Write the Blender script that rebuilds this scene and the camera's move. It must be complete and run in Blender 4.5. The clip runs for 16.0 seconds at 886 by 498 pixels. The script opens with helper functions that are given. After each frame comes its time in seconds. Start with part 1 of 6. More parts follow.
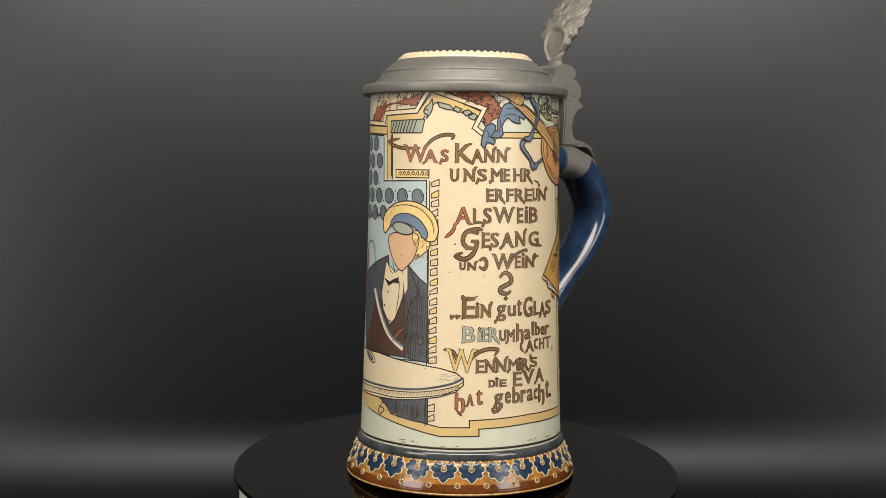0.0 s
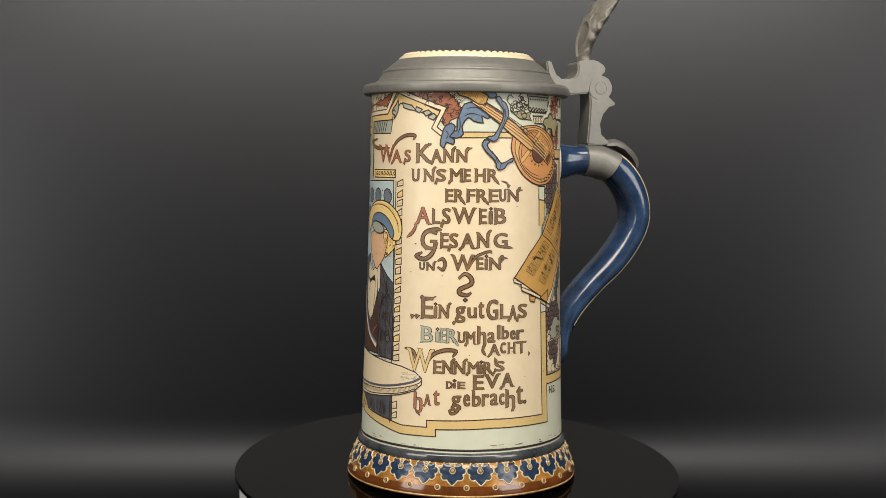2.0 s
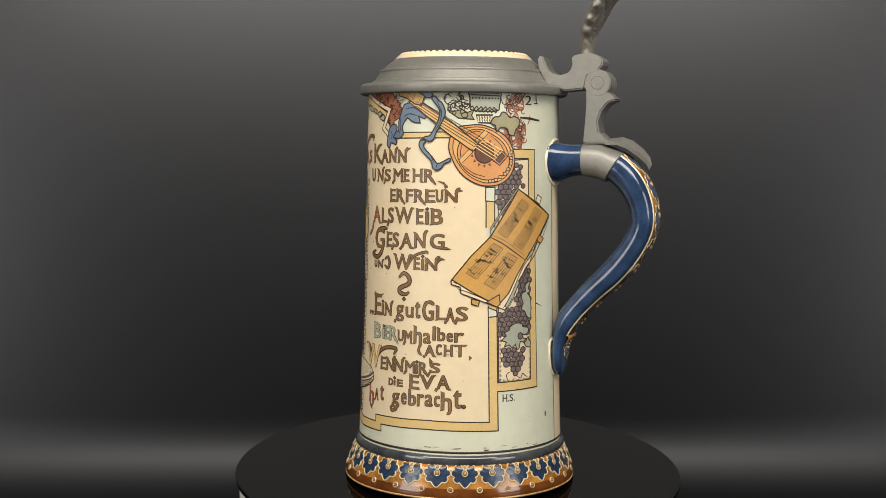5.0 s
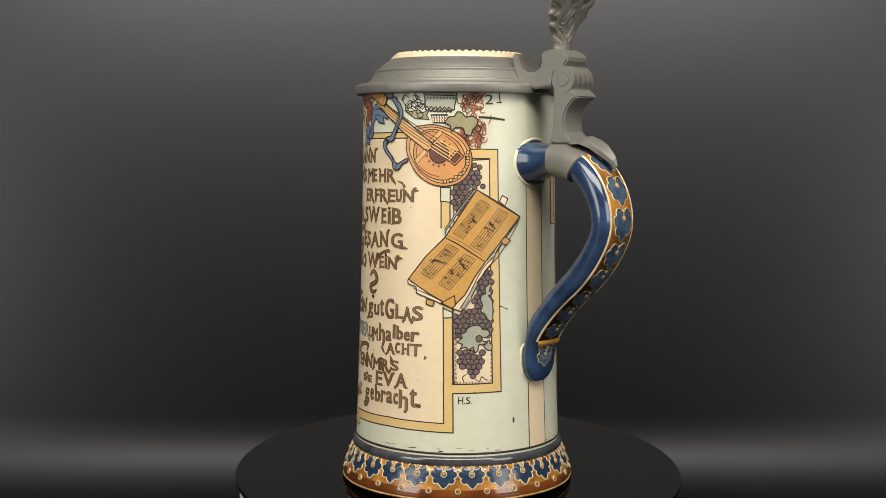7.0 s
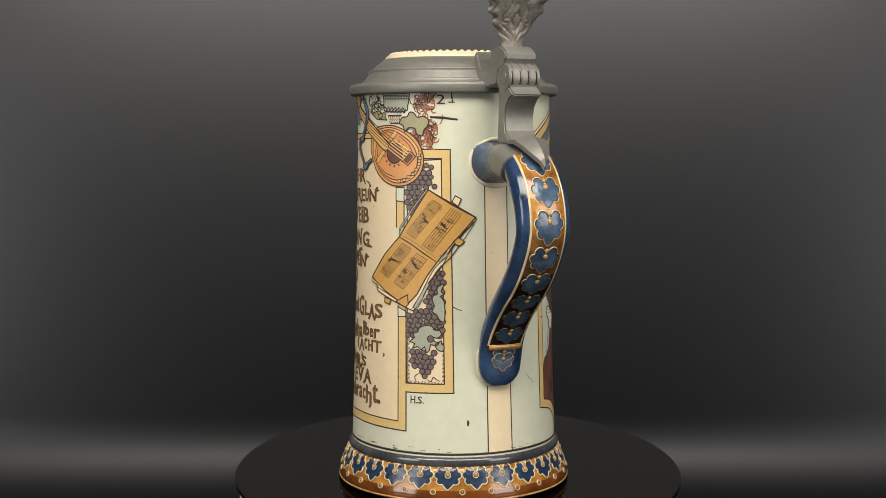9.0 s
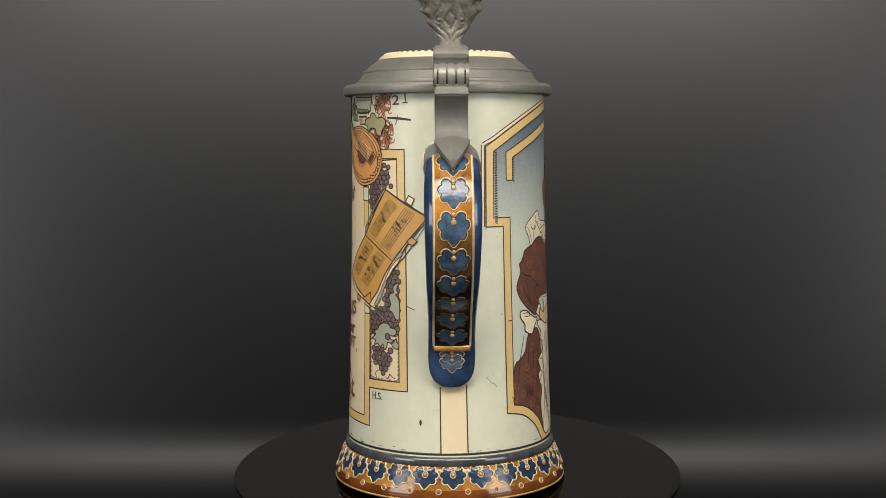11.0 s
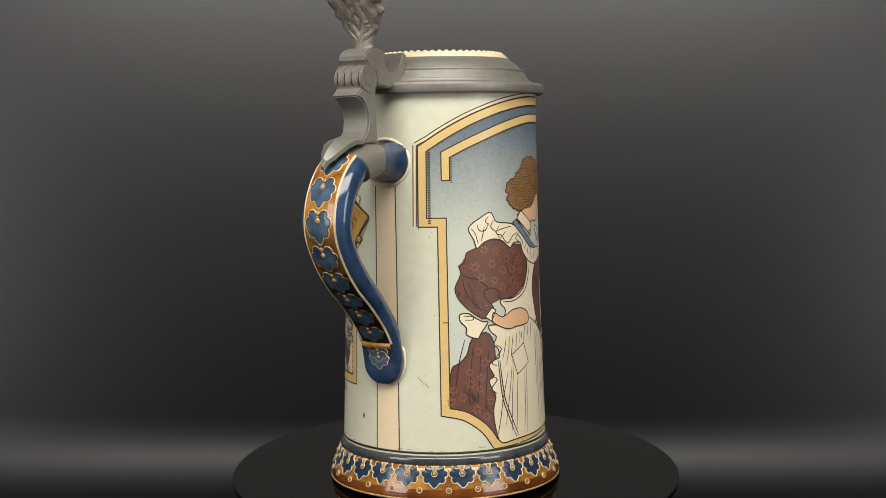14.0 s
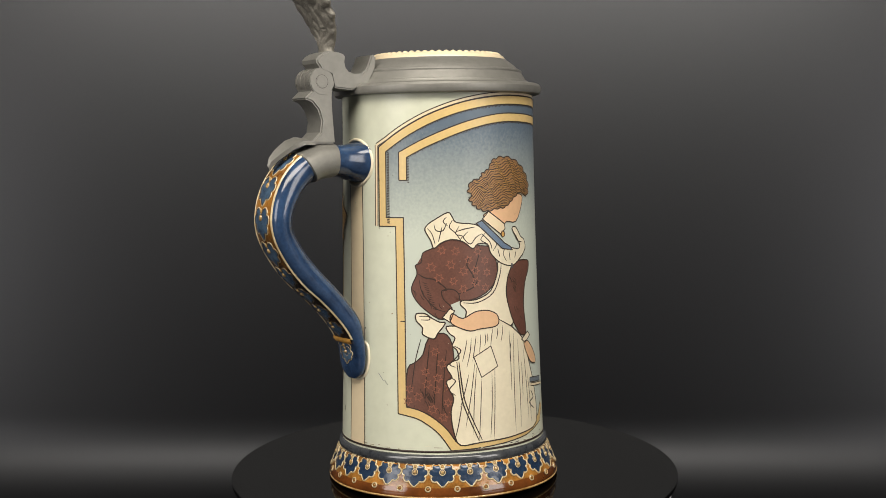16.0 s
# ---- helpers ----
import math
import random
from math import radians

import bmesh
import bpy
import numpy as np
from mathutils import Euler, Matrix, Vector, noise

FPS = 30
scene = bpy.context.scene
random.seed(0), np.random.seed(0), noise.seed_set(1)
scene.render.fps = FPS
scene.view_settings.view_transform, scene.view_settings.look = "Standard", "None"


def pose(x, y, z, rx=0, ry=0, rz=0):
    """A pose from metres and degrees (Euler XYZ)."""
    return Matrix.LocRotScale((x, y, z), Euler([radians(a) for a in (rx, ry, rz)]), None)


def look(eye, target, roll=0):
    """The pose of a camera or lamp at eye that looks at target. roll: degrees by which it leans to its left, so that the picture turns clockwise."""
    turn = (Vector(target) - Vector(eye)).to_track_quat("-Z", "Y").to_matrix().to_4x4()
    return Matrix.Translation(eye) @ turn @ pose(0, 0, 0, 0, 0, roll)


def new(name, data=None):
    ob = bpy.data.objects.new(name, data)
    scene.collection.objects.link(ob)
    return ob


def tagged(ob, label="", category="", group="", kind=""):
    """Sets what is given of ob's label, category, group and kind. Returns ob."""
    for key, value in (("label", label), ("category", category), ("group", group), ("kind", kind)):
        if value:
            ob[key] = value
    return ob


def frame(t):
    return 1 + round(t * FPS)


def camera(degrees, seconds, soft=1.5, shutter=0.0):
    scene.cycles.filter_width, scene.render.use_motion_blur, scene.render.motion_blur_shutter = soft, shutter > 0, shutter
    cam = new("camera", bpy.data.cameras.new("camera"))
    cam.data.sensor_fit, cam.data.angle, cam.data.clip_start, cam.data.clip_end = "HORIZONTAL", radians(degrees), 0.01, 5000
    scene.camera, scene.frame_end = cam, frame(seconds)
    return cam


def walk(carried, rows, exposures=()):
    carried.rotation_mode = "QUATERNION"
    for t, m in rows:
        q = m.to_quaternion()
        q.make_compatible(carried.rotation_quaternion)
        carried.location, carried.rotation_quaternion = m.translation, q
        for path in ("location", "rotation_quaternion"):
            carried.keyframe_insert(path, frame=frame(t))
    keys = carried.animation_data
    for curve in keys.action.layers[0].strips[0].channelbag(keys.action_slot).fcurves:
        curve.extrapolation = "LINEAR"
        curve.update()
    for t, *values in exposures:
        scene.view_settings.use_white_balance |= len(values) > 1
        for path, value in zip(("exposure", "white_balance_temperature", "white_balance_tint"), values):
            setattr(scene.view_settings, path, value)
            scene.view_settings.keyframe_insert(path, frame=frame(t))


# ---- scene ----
cam = camera(38.66, 16.0, soft=0.6)
VIEW = pose(-0.0035, -0.5183, 0.1280, 90 - 4.045, 0, 0) @ pose(0, 0, 0, 0, 0, -0.11)
walk(cam, [(0.0, VIEW), (16.0, VIEW)])

# ---- world and lights: a dark room, one soft box overhead and one at each side ----
world = bpy.data.worlds.new("studio")
scene.world = world
world.use_nodes = True
world.node_tree.nodes["Background"].inputs["Color"].default_value = (1.0, 0.93, 0.85, 1)
world.node_tree.nodes["Background"].inputs["Strength"].default_value = 0.02
scene.view_settings.exposure = 0.0


def area_lamp(name, eye, target, wide, high, watts, colour):
    data = bpy.data.lights.new(name, "AREA")
    data.shape, data.size, data.size_y, data.energy, data.color = "RECTANGLE", wide, high, watts, colour
    ob = new(name, data)
    ob.matrix_world = look(eye, target)
    return ob


WARM, NEUTRAL = (1.0, 0.93, 0.825), (1.0, 0.95, 0.90)
area_lamp("soft_box_top", (0.0, -0.56, 0.71), (0, 0.06, 0.18), 1.15, 0.34, 13.3, WARM)
area_lamp("soft_box_left", (-0.85, -0.75, 0.30), (0, 0, 0.08), 0.45, 0.5, 3.8, NEUTRAL)
area_lamp("soft_box_right", (0.85, -0.75, 0.30), (0, 0, 0.08), 0.45, 0.5, 3.8, NEUTRAL)


# ---- materials ----
def material(name, colour, rough=0.5, metal=0.0, coat=0.0, vary=0.12, scale=60.0, bump=0.0, bump_scale=400.0, spread=None, spec=0.5, fine=1.0):
    """A surface whose colour drifts at two scales, with fine relief."""
    m = bpy.data.materials.new(name)
    m.use_nodes = True
    t, n = m.node_tree, m.node_tree.nodes
    p = n["Principled BSDF"]
    p.inputs["Roughness"].default_value, p.inputs["Metallic"].default_value = rough, metal
    p.inputs["Coat Weight"].default_value, p.inputs["Coat Roughness"].default_value = coat, 0.08
    p.inputs["Specular IOR Level"].default_value = spec
    co = n.new("ShaderNodeTexCoord")
    a = n.new("ShaderNodeTexNoise")
    a.inputs["Scale"].default_value, a.inputs["Detail"].default_value = scale, 4
    b = n.new("ShaderNodeTexNoise")
    b.inputs["Scale"].default_value, b.inputs["Detail"].default_value = scale * 9, 3
    t.links.new(co.outputs["Object"], a.inputs["Vector"])
    t.links.new(co.outputs["Object"], b.inputs["Vector"])
    add = n.new("ShaderNodeMath")
    add.operation, add.inputs[1].default_value = "MULTIPLY_ADD", fine
    t.links.new(b.outputs["Fac"], add.inputs[0])
    t.links.new(a.outputs["Fac"], add.inputs[2])
    ramp = n.new("ShaderNodeMapRange")
    ramp.inputs["From Min"].default_value, ramp.inputs["From Max"].default_value = 0.5 + 0.5 * fine - 0.3, 0.5 + 0.5 * fine + 0.3
    t.links.new(add.outputs[0], ramp.inputs["Value"])
    mix = n.new("ShaderNodeMix")
    mix.data_type = "RGBA"
    dark = [c * (1 - vary) for c in colour]
    light = spread or [min(1.0, c * (1 + vary)) for c in colour]
    mix.inputs["A"].default_value, mix.inputs["B"].default_value = (*dark, 1), (*light, 1)
    t.links.new(ramp.outputs["Result"], mix.inputs["Factor"])
    t.links.new(mix.outputs["Result"], p.inputs["Base Color"])
    if bump:
        c = n.new("ShaderNodeTexNoise")
        c.inputs["Scale"].default_value, c.inputs["Detail"].default_value = bump_scale, 5
        t.links.new(co.outputs["Object"], c.inputs["Vector"])
        h = n.new("ShaderNodeBump")
        h.inputs["Strength"].default_value, h.inputs["Distance"].default_value = bump, 0.0006
        t.links.new(c.outputs["Fac"], h.inputs["Height"])
        t.links.new(h.outputs["Normal"], p.inputs["Normal"])
    return m


CELADON = material("grey_green_stoneware", (0.575, 0.59, 0.468), 0.42, vary=0.05, scale=25, bump=0.05, coat=0.15)
CREAM = material("cream_stoneware", (0.70, 0.58, 0.392), 0.42, vary=0.035, scale=30, bump=0.05, coat=0.15)
PALE = material("pale_cream_slip", (0.70, 0.63, 0.47), 0.42, vary=0.05, scale=60, coat=0.15)
OCHRE = material("ochre_slip", (0.61, 0.44, 0.185), 0.42, vary=0.06, scale=90, coat=0.15)
INK = material("dark_brown_outline", (0.028, 0.017, 0.011), 0.5, vary=0.3, scale=200)
UMBER = material("umber_letter_slip", (0.175, 0.10, 0.043), 0.45, vary=0.35, scale=150)
RUST = material("rust_red_slip", (0.32, 0.115, 0.06), 0.45, vary=0.2, scale=200)
SLATE = material("slate_blue_slip", (0.135, 0.16, 0.18), 0.45, vary=0.12, scale=60)
SKYBLUE = material("pale_blue_slip", (0.42, 0.50, 0.50), 0.45, vary=0.07, scale=60)
RIBBON = material("ribbon_blue_slip", (0.125, 0.18, 0.26), 0.45, vary=0.15, scale=150)
STARRED = material("worn_red_slip", (0.24, 0.095, 0.058), 0.45, vary=0.2, scale=200)
DARKBROWN = material("dark_brown_slip", (0.075, 0.04, 0.028), 0.45, vary=0.2, scale=150)
MAROON = material("maroon_slip", (0.122, 0.052, 0.037), 0.45, vary=0.2, scale=150)
CHARCOAL = material("charcoal_slip", (0.075, 0.08, 0.09), 0.45, vary=0.25, scale=150)
SKIN = material("pale_terracotta_slip", (0.64, 0.40, 0.23), 0.45, vary=0.06, scale=60)
HAIR = material("chestnut_slip", (0.23, 0.125, 0.058), 0.45, vary=0.25, scale=200)
STRAW = material("straw_yellow_slip", (0.75, 0.55, 0.22), 0.45, vary=0.1, scale=100)
GRAPE = material("grape_purple_slip", (0.145, 0.105, 0.105), 0.4, vary=0.25, scale=200)
LEAF = material("olive_leaf_slip", (0.28, 0.26, 0.145), 0.45, vary=0.15, scale=120)
LEAFGREY = material("grey_leaf_slip", (0.33, 0.35, 0.28), 0.45, vary=0.1, scale=120)
LUTEWOOD = material("orange_lute_slip", (0.58, 0.27, 0.10), 0.45, vary=0.1, scale=120)
TANWOOD = material("tan_wood_slip", (0.60, 0.37, 0.14), 0.45, vary=0.1, scale=100)
PAPER = material("tan_paper_slip", (0.50, 0.28, 0.075), 0.45, vary=0.1, scale=80)
PEWTER = material("pewter", (0.225, 0.22, 0.20), 0.46, metal=0.45, vary=0.10, scale=35, bump=0.15, bump_scale=700)
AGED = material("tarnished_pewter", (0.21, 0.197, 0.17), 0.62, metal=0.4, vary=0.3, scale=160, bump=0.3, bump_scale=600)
COBALT = material("cobalt_glaze", (0.012, 0.028, 0.075), 0.16, coat=0.4, vary=0.5, scale=110, spread=(0.036, 0.076, 0.165), bump=0.15, bump_scale=180, fine=0.3)
FLOWERBLUE = material("mottled_blue_glaze", (0.022, 0.045, 0.10), 0.2, coat=0.3, vary=0.45, scale=240, spread=(0.10, 0.17, 0.26), bump=0.3, bump_scale=350, fine=0.4)
AMBER = material("amber_brown_glaze", (0.12, 0.042, 0.008), 0.16, coat=0.45, vary=0.35, scale=120, spread=(0.55, 0.25, 0.05), bump=0.35, bump_scale=300, fine=0.4)
BROWN = material("brown_glaze", (0.075, 0.024, 0.008), 0.14, coat=0.6, vary=0.4, scale=70, spread=(0.22, 0.068, 0.015), bump=0.12, bump_scale=90, fine=0.3)
RIDGE = material("pale_ridge_glaze", (0.46, 0.32, 0.14), 0.2, coat=0.5, vary=0.3, scale=90, spread=(0.78, 0.66, 0.43), fine=0.3)
TAN = material("tan_boss_glaze", (0.30, 0.17, 0.05), 0.18, coat=0.5, vary=0.3, scale=200, spread=(0.55, 0.38, 0.16), fine=0.3)
BANDGREY = material("blue_grey_band_glaze", (0.032, 0.038, 0.052), 0.16, coat=0.7, vary=0.5, scale=140, spread=(0.085, 0.09, 0.095), bump=0.25, bump_scale=160, fine=0.4)
IVORY = material("ivory_lid_insert", (0.74, 0.62, 0.42), 0.35, vary=0.05, scale=80, coat=0.3)
ACRYLIC = material("black_acrylic", (0.0012, 0.0012, 0.0012), 0.09, vary=0.1, scale=10, spec=0.08)
WHITE = material("white_plastic", (0.75, 0.74, 0.72), 0.4, vary=0.02)
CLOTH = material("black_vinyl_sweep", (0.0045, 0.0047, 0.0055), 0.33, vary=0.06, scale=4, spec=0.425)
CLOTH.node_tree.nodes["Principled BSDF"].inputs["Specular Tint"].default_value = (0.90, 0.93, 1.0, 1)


def rougher_up(m, rough_out, rough_up):
    """Raises a material's roughness where it faces up, to dim and widen its highlight."""
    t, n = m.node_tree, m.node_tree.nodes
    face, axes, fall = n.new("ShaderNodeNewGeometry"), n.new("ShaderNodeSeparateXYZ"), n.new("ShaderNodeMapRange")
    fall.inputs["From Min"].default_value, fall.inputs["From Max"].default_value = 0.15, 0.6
    fall.inputs["To Min"].default_value, fall.inputs["To Max"].default_value = rough_out, rough_up
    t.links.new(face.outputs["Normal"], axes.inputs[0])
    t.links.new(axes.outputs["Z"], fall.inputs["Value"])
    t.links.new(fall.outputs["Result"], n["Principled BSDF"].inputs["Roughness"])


# roughness graded by normal, to soften the bright band on the bend
rougher_up(CLOTH, 0.335, 0.52)


# ---- mesh helpers ----
def part(name, bm, mats, parent, label="", smooth=True):
    """Links a bmesh as one mesh object under parent."""
    me = bpy.data.meshes.new(name)
    bmesh.ops.recalc_face_normals(bm, faces=bm.faces)
    bm.to_mesh(me)
    bm.free()
    for m in (mats if isinstance(mats, (list, tuple)) else [mats]):
        me.materials.append(m)
    if smooth:
        for f in me.polygons:
            f.use_smooth = True
    ob = new(name, me)
    ob.parent = parent
    if label:
        tagged(ob, label)
    return ob


def crisp(ob, degrees=35):
    """Keeps edges sharper than this angle crisp on a smooth mesh."""
    me = ob.data
    bm = bmesh.new()
    bm.from_mesh(me)
    for e in bm.edges:
        if len(e.link_faces) == 2 and e.calc_face_angle(0) > radians(degrees):
            e.smooth = False
    bm.to_mesh(me)
    bm.free()
    return ob


def smooth_line(points, per=8, closed=False):
    """A Catmull-Rom line through the points."""
    p = [Vector(q) for q in points]
    n, out = len(p), []
    for i in range(n if closed else n - 1):
        g = (lambda k: p[k % n]) if closed else (lambda k: p[min(max(k, 0), n - 1)])
        a, b, c, d = g(i - 1), g(i), g(i + 1), g(i + 2)
        for s in range(per):
            t = s / per
            out.append(0.5 * (2 * b + (c - a) * t + (2 * a - 5 * b + 4 * c - d) * t * t + (3 * b - a - 3 * c + d) * t ** 3))
    return out if closed else out + [p[-1]]


def lathe(profile, n=120, close=False):
    """A turned form from (radius, height) pairs in millimetres."""
    bm = bmesh.new()
    rings = []
    for r, z in profile:
        rings.append([bm.verts.new((r * math.cos(math.tau * k / n) / 1000, r * math.sin(math.tau * k / n) / 1000, z / 1000)) for k in range(n)])
    pairs = list(zip(rings, rings[1:])) + ([(rings[-1], rings[0])] if close else [])
    for a, b in pairs:
        for k in range(n):
            bm.faces.new((a[k], a[(k + 1) % n], b[(k + 1) % n], b[k]))
    if not close:
        for ring in (rings[0], rings[-1]):
            bm.faces.new(ring)
    return bm


def loft(sections):
    """A skin over rings of points, capped at both ends."""
    bm = bmesh.new()
    rings = [[bm.verts.new(v) for v in ring] for ring in sections]
    for a, b in zip(rings, rings[1:]):
        for k in range(len(a)):
            bm.faces.new((a[k], a[(k + 1) % len(a)], b[(k + 1) % len(a)], b[k]))
    bm.faces.new(rings[0])
    bm.faces.new(rings[-1])
    return bm


def plate(outline, half, bevel=0.0006):
    """A flat outline of (radial, height) in millimetres, given a thickness across and bevelled edges."""
    bm = bmesh.new()
    f = bm.faces.new([bm.verts.new((x / 1000, -half / 1000, z / 1000)) for x, z in outline])
    new_part = bmesh.ops.extrude_face_region(bm, geom=[f])
    bmesh.ops.translate(bm, vec=(0, 2 * half / 1000, 0), verts=[v for v in new_part["geom"] if isinstance(v, bmesh.types.BMVert)])
    bmesh.ops.recalc_face_normals(bm, faces=bm.faces)
    if bevel:
        rim = [e for e in bm.edges if len(e.link_faces) == 2 and e.calc_face_angle(0) > radians(50)]
        bmesh.ops.bevel(bm, geom=rim, offset=bevel, segments=2, affect="EDGES", clamp_overlap=True)
    return bm


# ---- the room: table top and a curved dark sweep ----
def sweep():
    bm = bmesh.new()
    line = [(-1.6, -0.06), (0.138, -0.06)]
    for k in range(40):
        # the bend is tight at the table and eases off up the wall
        a = radians(82.6 * (1 - (1 - ((k + 0.5) / 40) ** 1.35) ** 1.8))
        y, z = line[-1]
        line.append((y + 0.075 / 40 * math.cos(a), z + 0.075 / 40 * math.sin(a)))
    y, z = line[-1]
    line += [(y + 0.1299 * h, z + h) for h in (0.3, 1.0, 2.2)]
    rows = [[bm.verts.new((x, y, z)) for y, z in line] for x in np.linspace(-2.2, 2.2, 25)]
    for a, b in zip(rows, rows[1:]):
        for k in range(len(a) - 1):
            bm.faces.new((a[k], b[k], b[k + 1], a[k + 1]))
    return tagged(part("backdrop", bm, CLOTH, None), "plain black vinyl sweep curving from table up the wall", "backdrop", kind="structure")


sweep()


def turntable():
    root = tagged(new("turntable"), "round turntable with a glossy black disc on a white plate", "turntable")
    disc = lathe([(0.5, -2.3), (54, -2.3), (88.8, -0.8), (91.0, -0.7), (91.5, -0.4), (91.5, 0.7), (91.2, 1.0), (86, 1.0), (54, -0.3), (0.5, -0.3)], 160)
    for v in disc.verts:
        v.co.x += 0.0011
    crisp(part("disc", disc, ACRYLIC, root, "glossy black acrylic disc"))
    crisp(part("plate", lathe([(0.5, -30), (86, -30), (88.8, -28), (88.8, -1.4), (88.2, -0.95), (54, -2.4), (0.5, -2.4)], 160), WHITE, root, "white plastic plate"))
    crisp(part("foot", lathe([(0.5, -60), (80, -60), (80, -31), (0.5, -31)], 96), ACRYLIC, root, "black plastic foot"))
    return root


table = turntable()

# ---- the stein ----
HANDLE_TURN = -39.4
stein = tagged(new("beer_stein"), "tall stoneware beer stein with pewter lid, painted scenes and blue handle", "beer stein")
hinge_space = pose(0, 0, 0, 0, 0, HANDLE_TURN)


def radius(z):
    """The wall's radius at a height, both in millimetres."""
    h = z - 2.0
    return 42.0 - 0.0408 * h + 0.000118 * h * h


wall = [(1, 16), (radius(15), 15)] + [(radius(z), z) for z in range(20, 151, 10)] + [(radius(156), 156), (35, 150), (35, 20), (1, 19)]
body = crisp(part("body", lathe([(radius(14), 14)] + wall[1:-3] + [(20, 156)], 120), CELADON, stein, "smooth grey-green stoneware wall"))

band = part("band", lathe([(39, 11.5)] + [(41.9 + 1.0 * math.cos(radians(a)), 13.6 + 1.9 * math.sin(radians(a))) for a in range(-80, 91, 17)] + [(40.6, 16.3), (39, 16.3)], 120), BANDGREY, stein, "blue-grey glazed moulding")
foot_profile = [(38, -0.9), (45.4, -1.0), (46.4, -0.4), (46.8, 0.6), (46.8, 2.0), (46.2, 4.0), (45.4, 6.0), (44.4, 8.2), (43.7, 10.2), (43.0, 11.9), (41.5, 12.6), (38, 12.6)]
base = part("base", lathe(foot_profile, 120), [AMBER, BROWN], stein, "flared amber-brown glazed foot")
for f in base.data.polygons:
    f.material_index = 1 if f.center.z < 0.0046 else 0

lid_profile = [(30, 153.5), (40.8, 153.5), (41.6, 153.9), (42.0, 154.9), (41.9, 156.6), (41.3, 157.5), (40.2, 157.9), (37.3, 158.0), (36.9, 158.5), (36.6, 159.1), (36.0, 159.3), (35.0, 160.9), (34.1, 162.3), (34.2, 162.9), (33.9, 163.4), (33.2, 163.7),
               (32.7, 163.6), (32.2, 164.3), (31.2, 165.4), (29.6, 166.6), (28.4, 167.4), (28.1, 167.8), (27.7, 167.6), (20, 167.4)]
lid = crisp(part("lid", lathe(lid_profile, 120), PEWTER, stein, "stepped dull pewter lid"), 28)
insert = part("insert", lathe([(20, 166.9), (27.9, 166.9), (27.8, 167.9), (27.2, 168.8), (26.3, 169.5), (25.2, 169.9), (23.0, 170.1), (15, 170.3), (6, 170.4), (0.5, 170.4)], 96), IVORY, lid, "ivory ceramic insert")


def beads():
    bm = bmesh.new()
    bmesh.ops.create_uvsphere(bm, u_segments=12, v_segments=8, radius=0.00128)
    first = part("bead", bm, IVORY, insert)
    n = 57
    for k in range(n):
        ob = first if k == 0 else new("bead", first.data)
        ob.parent = insert
        a = math.tau * k / n
        ob.matrix_basis = pose(0.0248 * math.cos(a), 0.0248 * math.sin(a), 0.1692)


beads()


# ---- handle: a bent strap, flattened on its outer face ----
# radial place, height, half depth, half width
SPINE = [(36.5, 127.6, 8.6, 10.4), (41, 127.8, 7.4, 9.2), (46, 128.3, 6.2, 8.6), (53, 128.6, 6.0, 8.8), (60, 127.6, 6.1, 9.2), (65.8, 124.2, 6.0, 9.8), (71.0, 118.2, 5.7, 10.2), (74.3, 110.4, 5.3, 10.2),
         (74.5, 102.4, 5.1, 10.0), (70.1, 93.4, 5.2, 9.8), (63.7, 85.2, 5.2, 9.6), (56.5, 78.2, 4.9, 9.3), (50.2, 71.4, 4.7, 9.0), (45.5, 65.2, 4.5, 8.9), (43.2, 59.2, 3.4, 8.9), (42.1, 53.4, 2.6, 8.9), (42.0, 48.4, 2.4, 8.2), (41.7, 45.2, 2.1, 6.4), (41.5, 43.2, 1.6, 3.6)]


def spine():
    out = smooth_line([(a, b, c) for a, b, c, d in SPINE], 5)
    wide = smooth_line([(d, 0, 0) for a, b, c, d in SPINE], 5)
    rows = []
    for i, q in enumerate(out):
        t = (out[min(i + 1, len(out) - 1)] - out[max(i - 1, 0)])
        t = Vector((t.x, t.y)).normalized()
        rows.append((Vector((q.x, q.y)), Vector((-t.y, t.x)), q.z, wide[i].x))
    return rows


SPINE_ROWS = spine()


def strap_point(row, side, out):
    """A point of the strap: side -1..1 across it, out in millimetres along its outward normal."""
    c, n, deep, wide = row
    p = c + n * out
    return Vector((p.x / 1000, side * wide / 1000, p.y / 1000))


def handle():
    rings = []
    for row in SPINE_ROWS:
        ring = []
        for k in range(28):
            a = math.tau * k / 28
            s, o = math.cos(a), math.sin(a)
            s = math.copysign(abs(s) ** 0.75, s)
            o = math.copysign(abs(o) ** (0.62 if o > 0 else 1.0), o) * row[2]
            ring.append(strap_point(row, s, o))
        rings.append(ring)
    ob = part("handle", loft(rings), COBALT, stein, "glossy cobalt-blue glazed strap handle")
    ob.matrix_basis = hinge_space
    return ob


grip = handle()

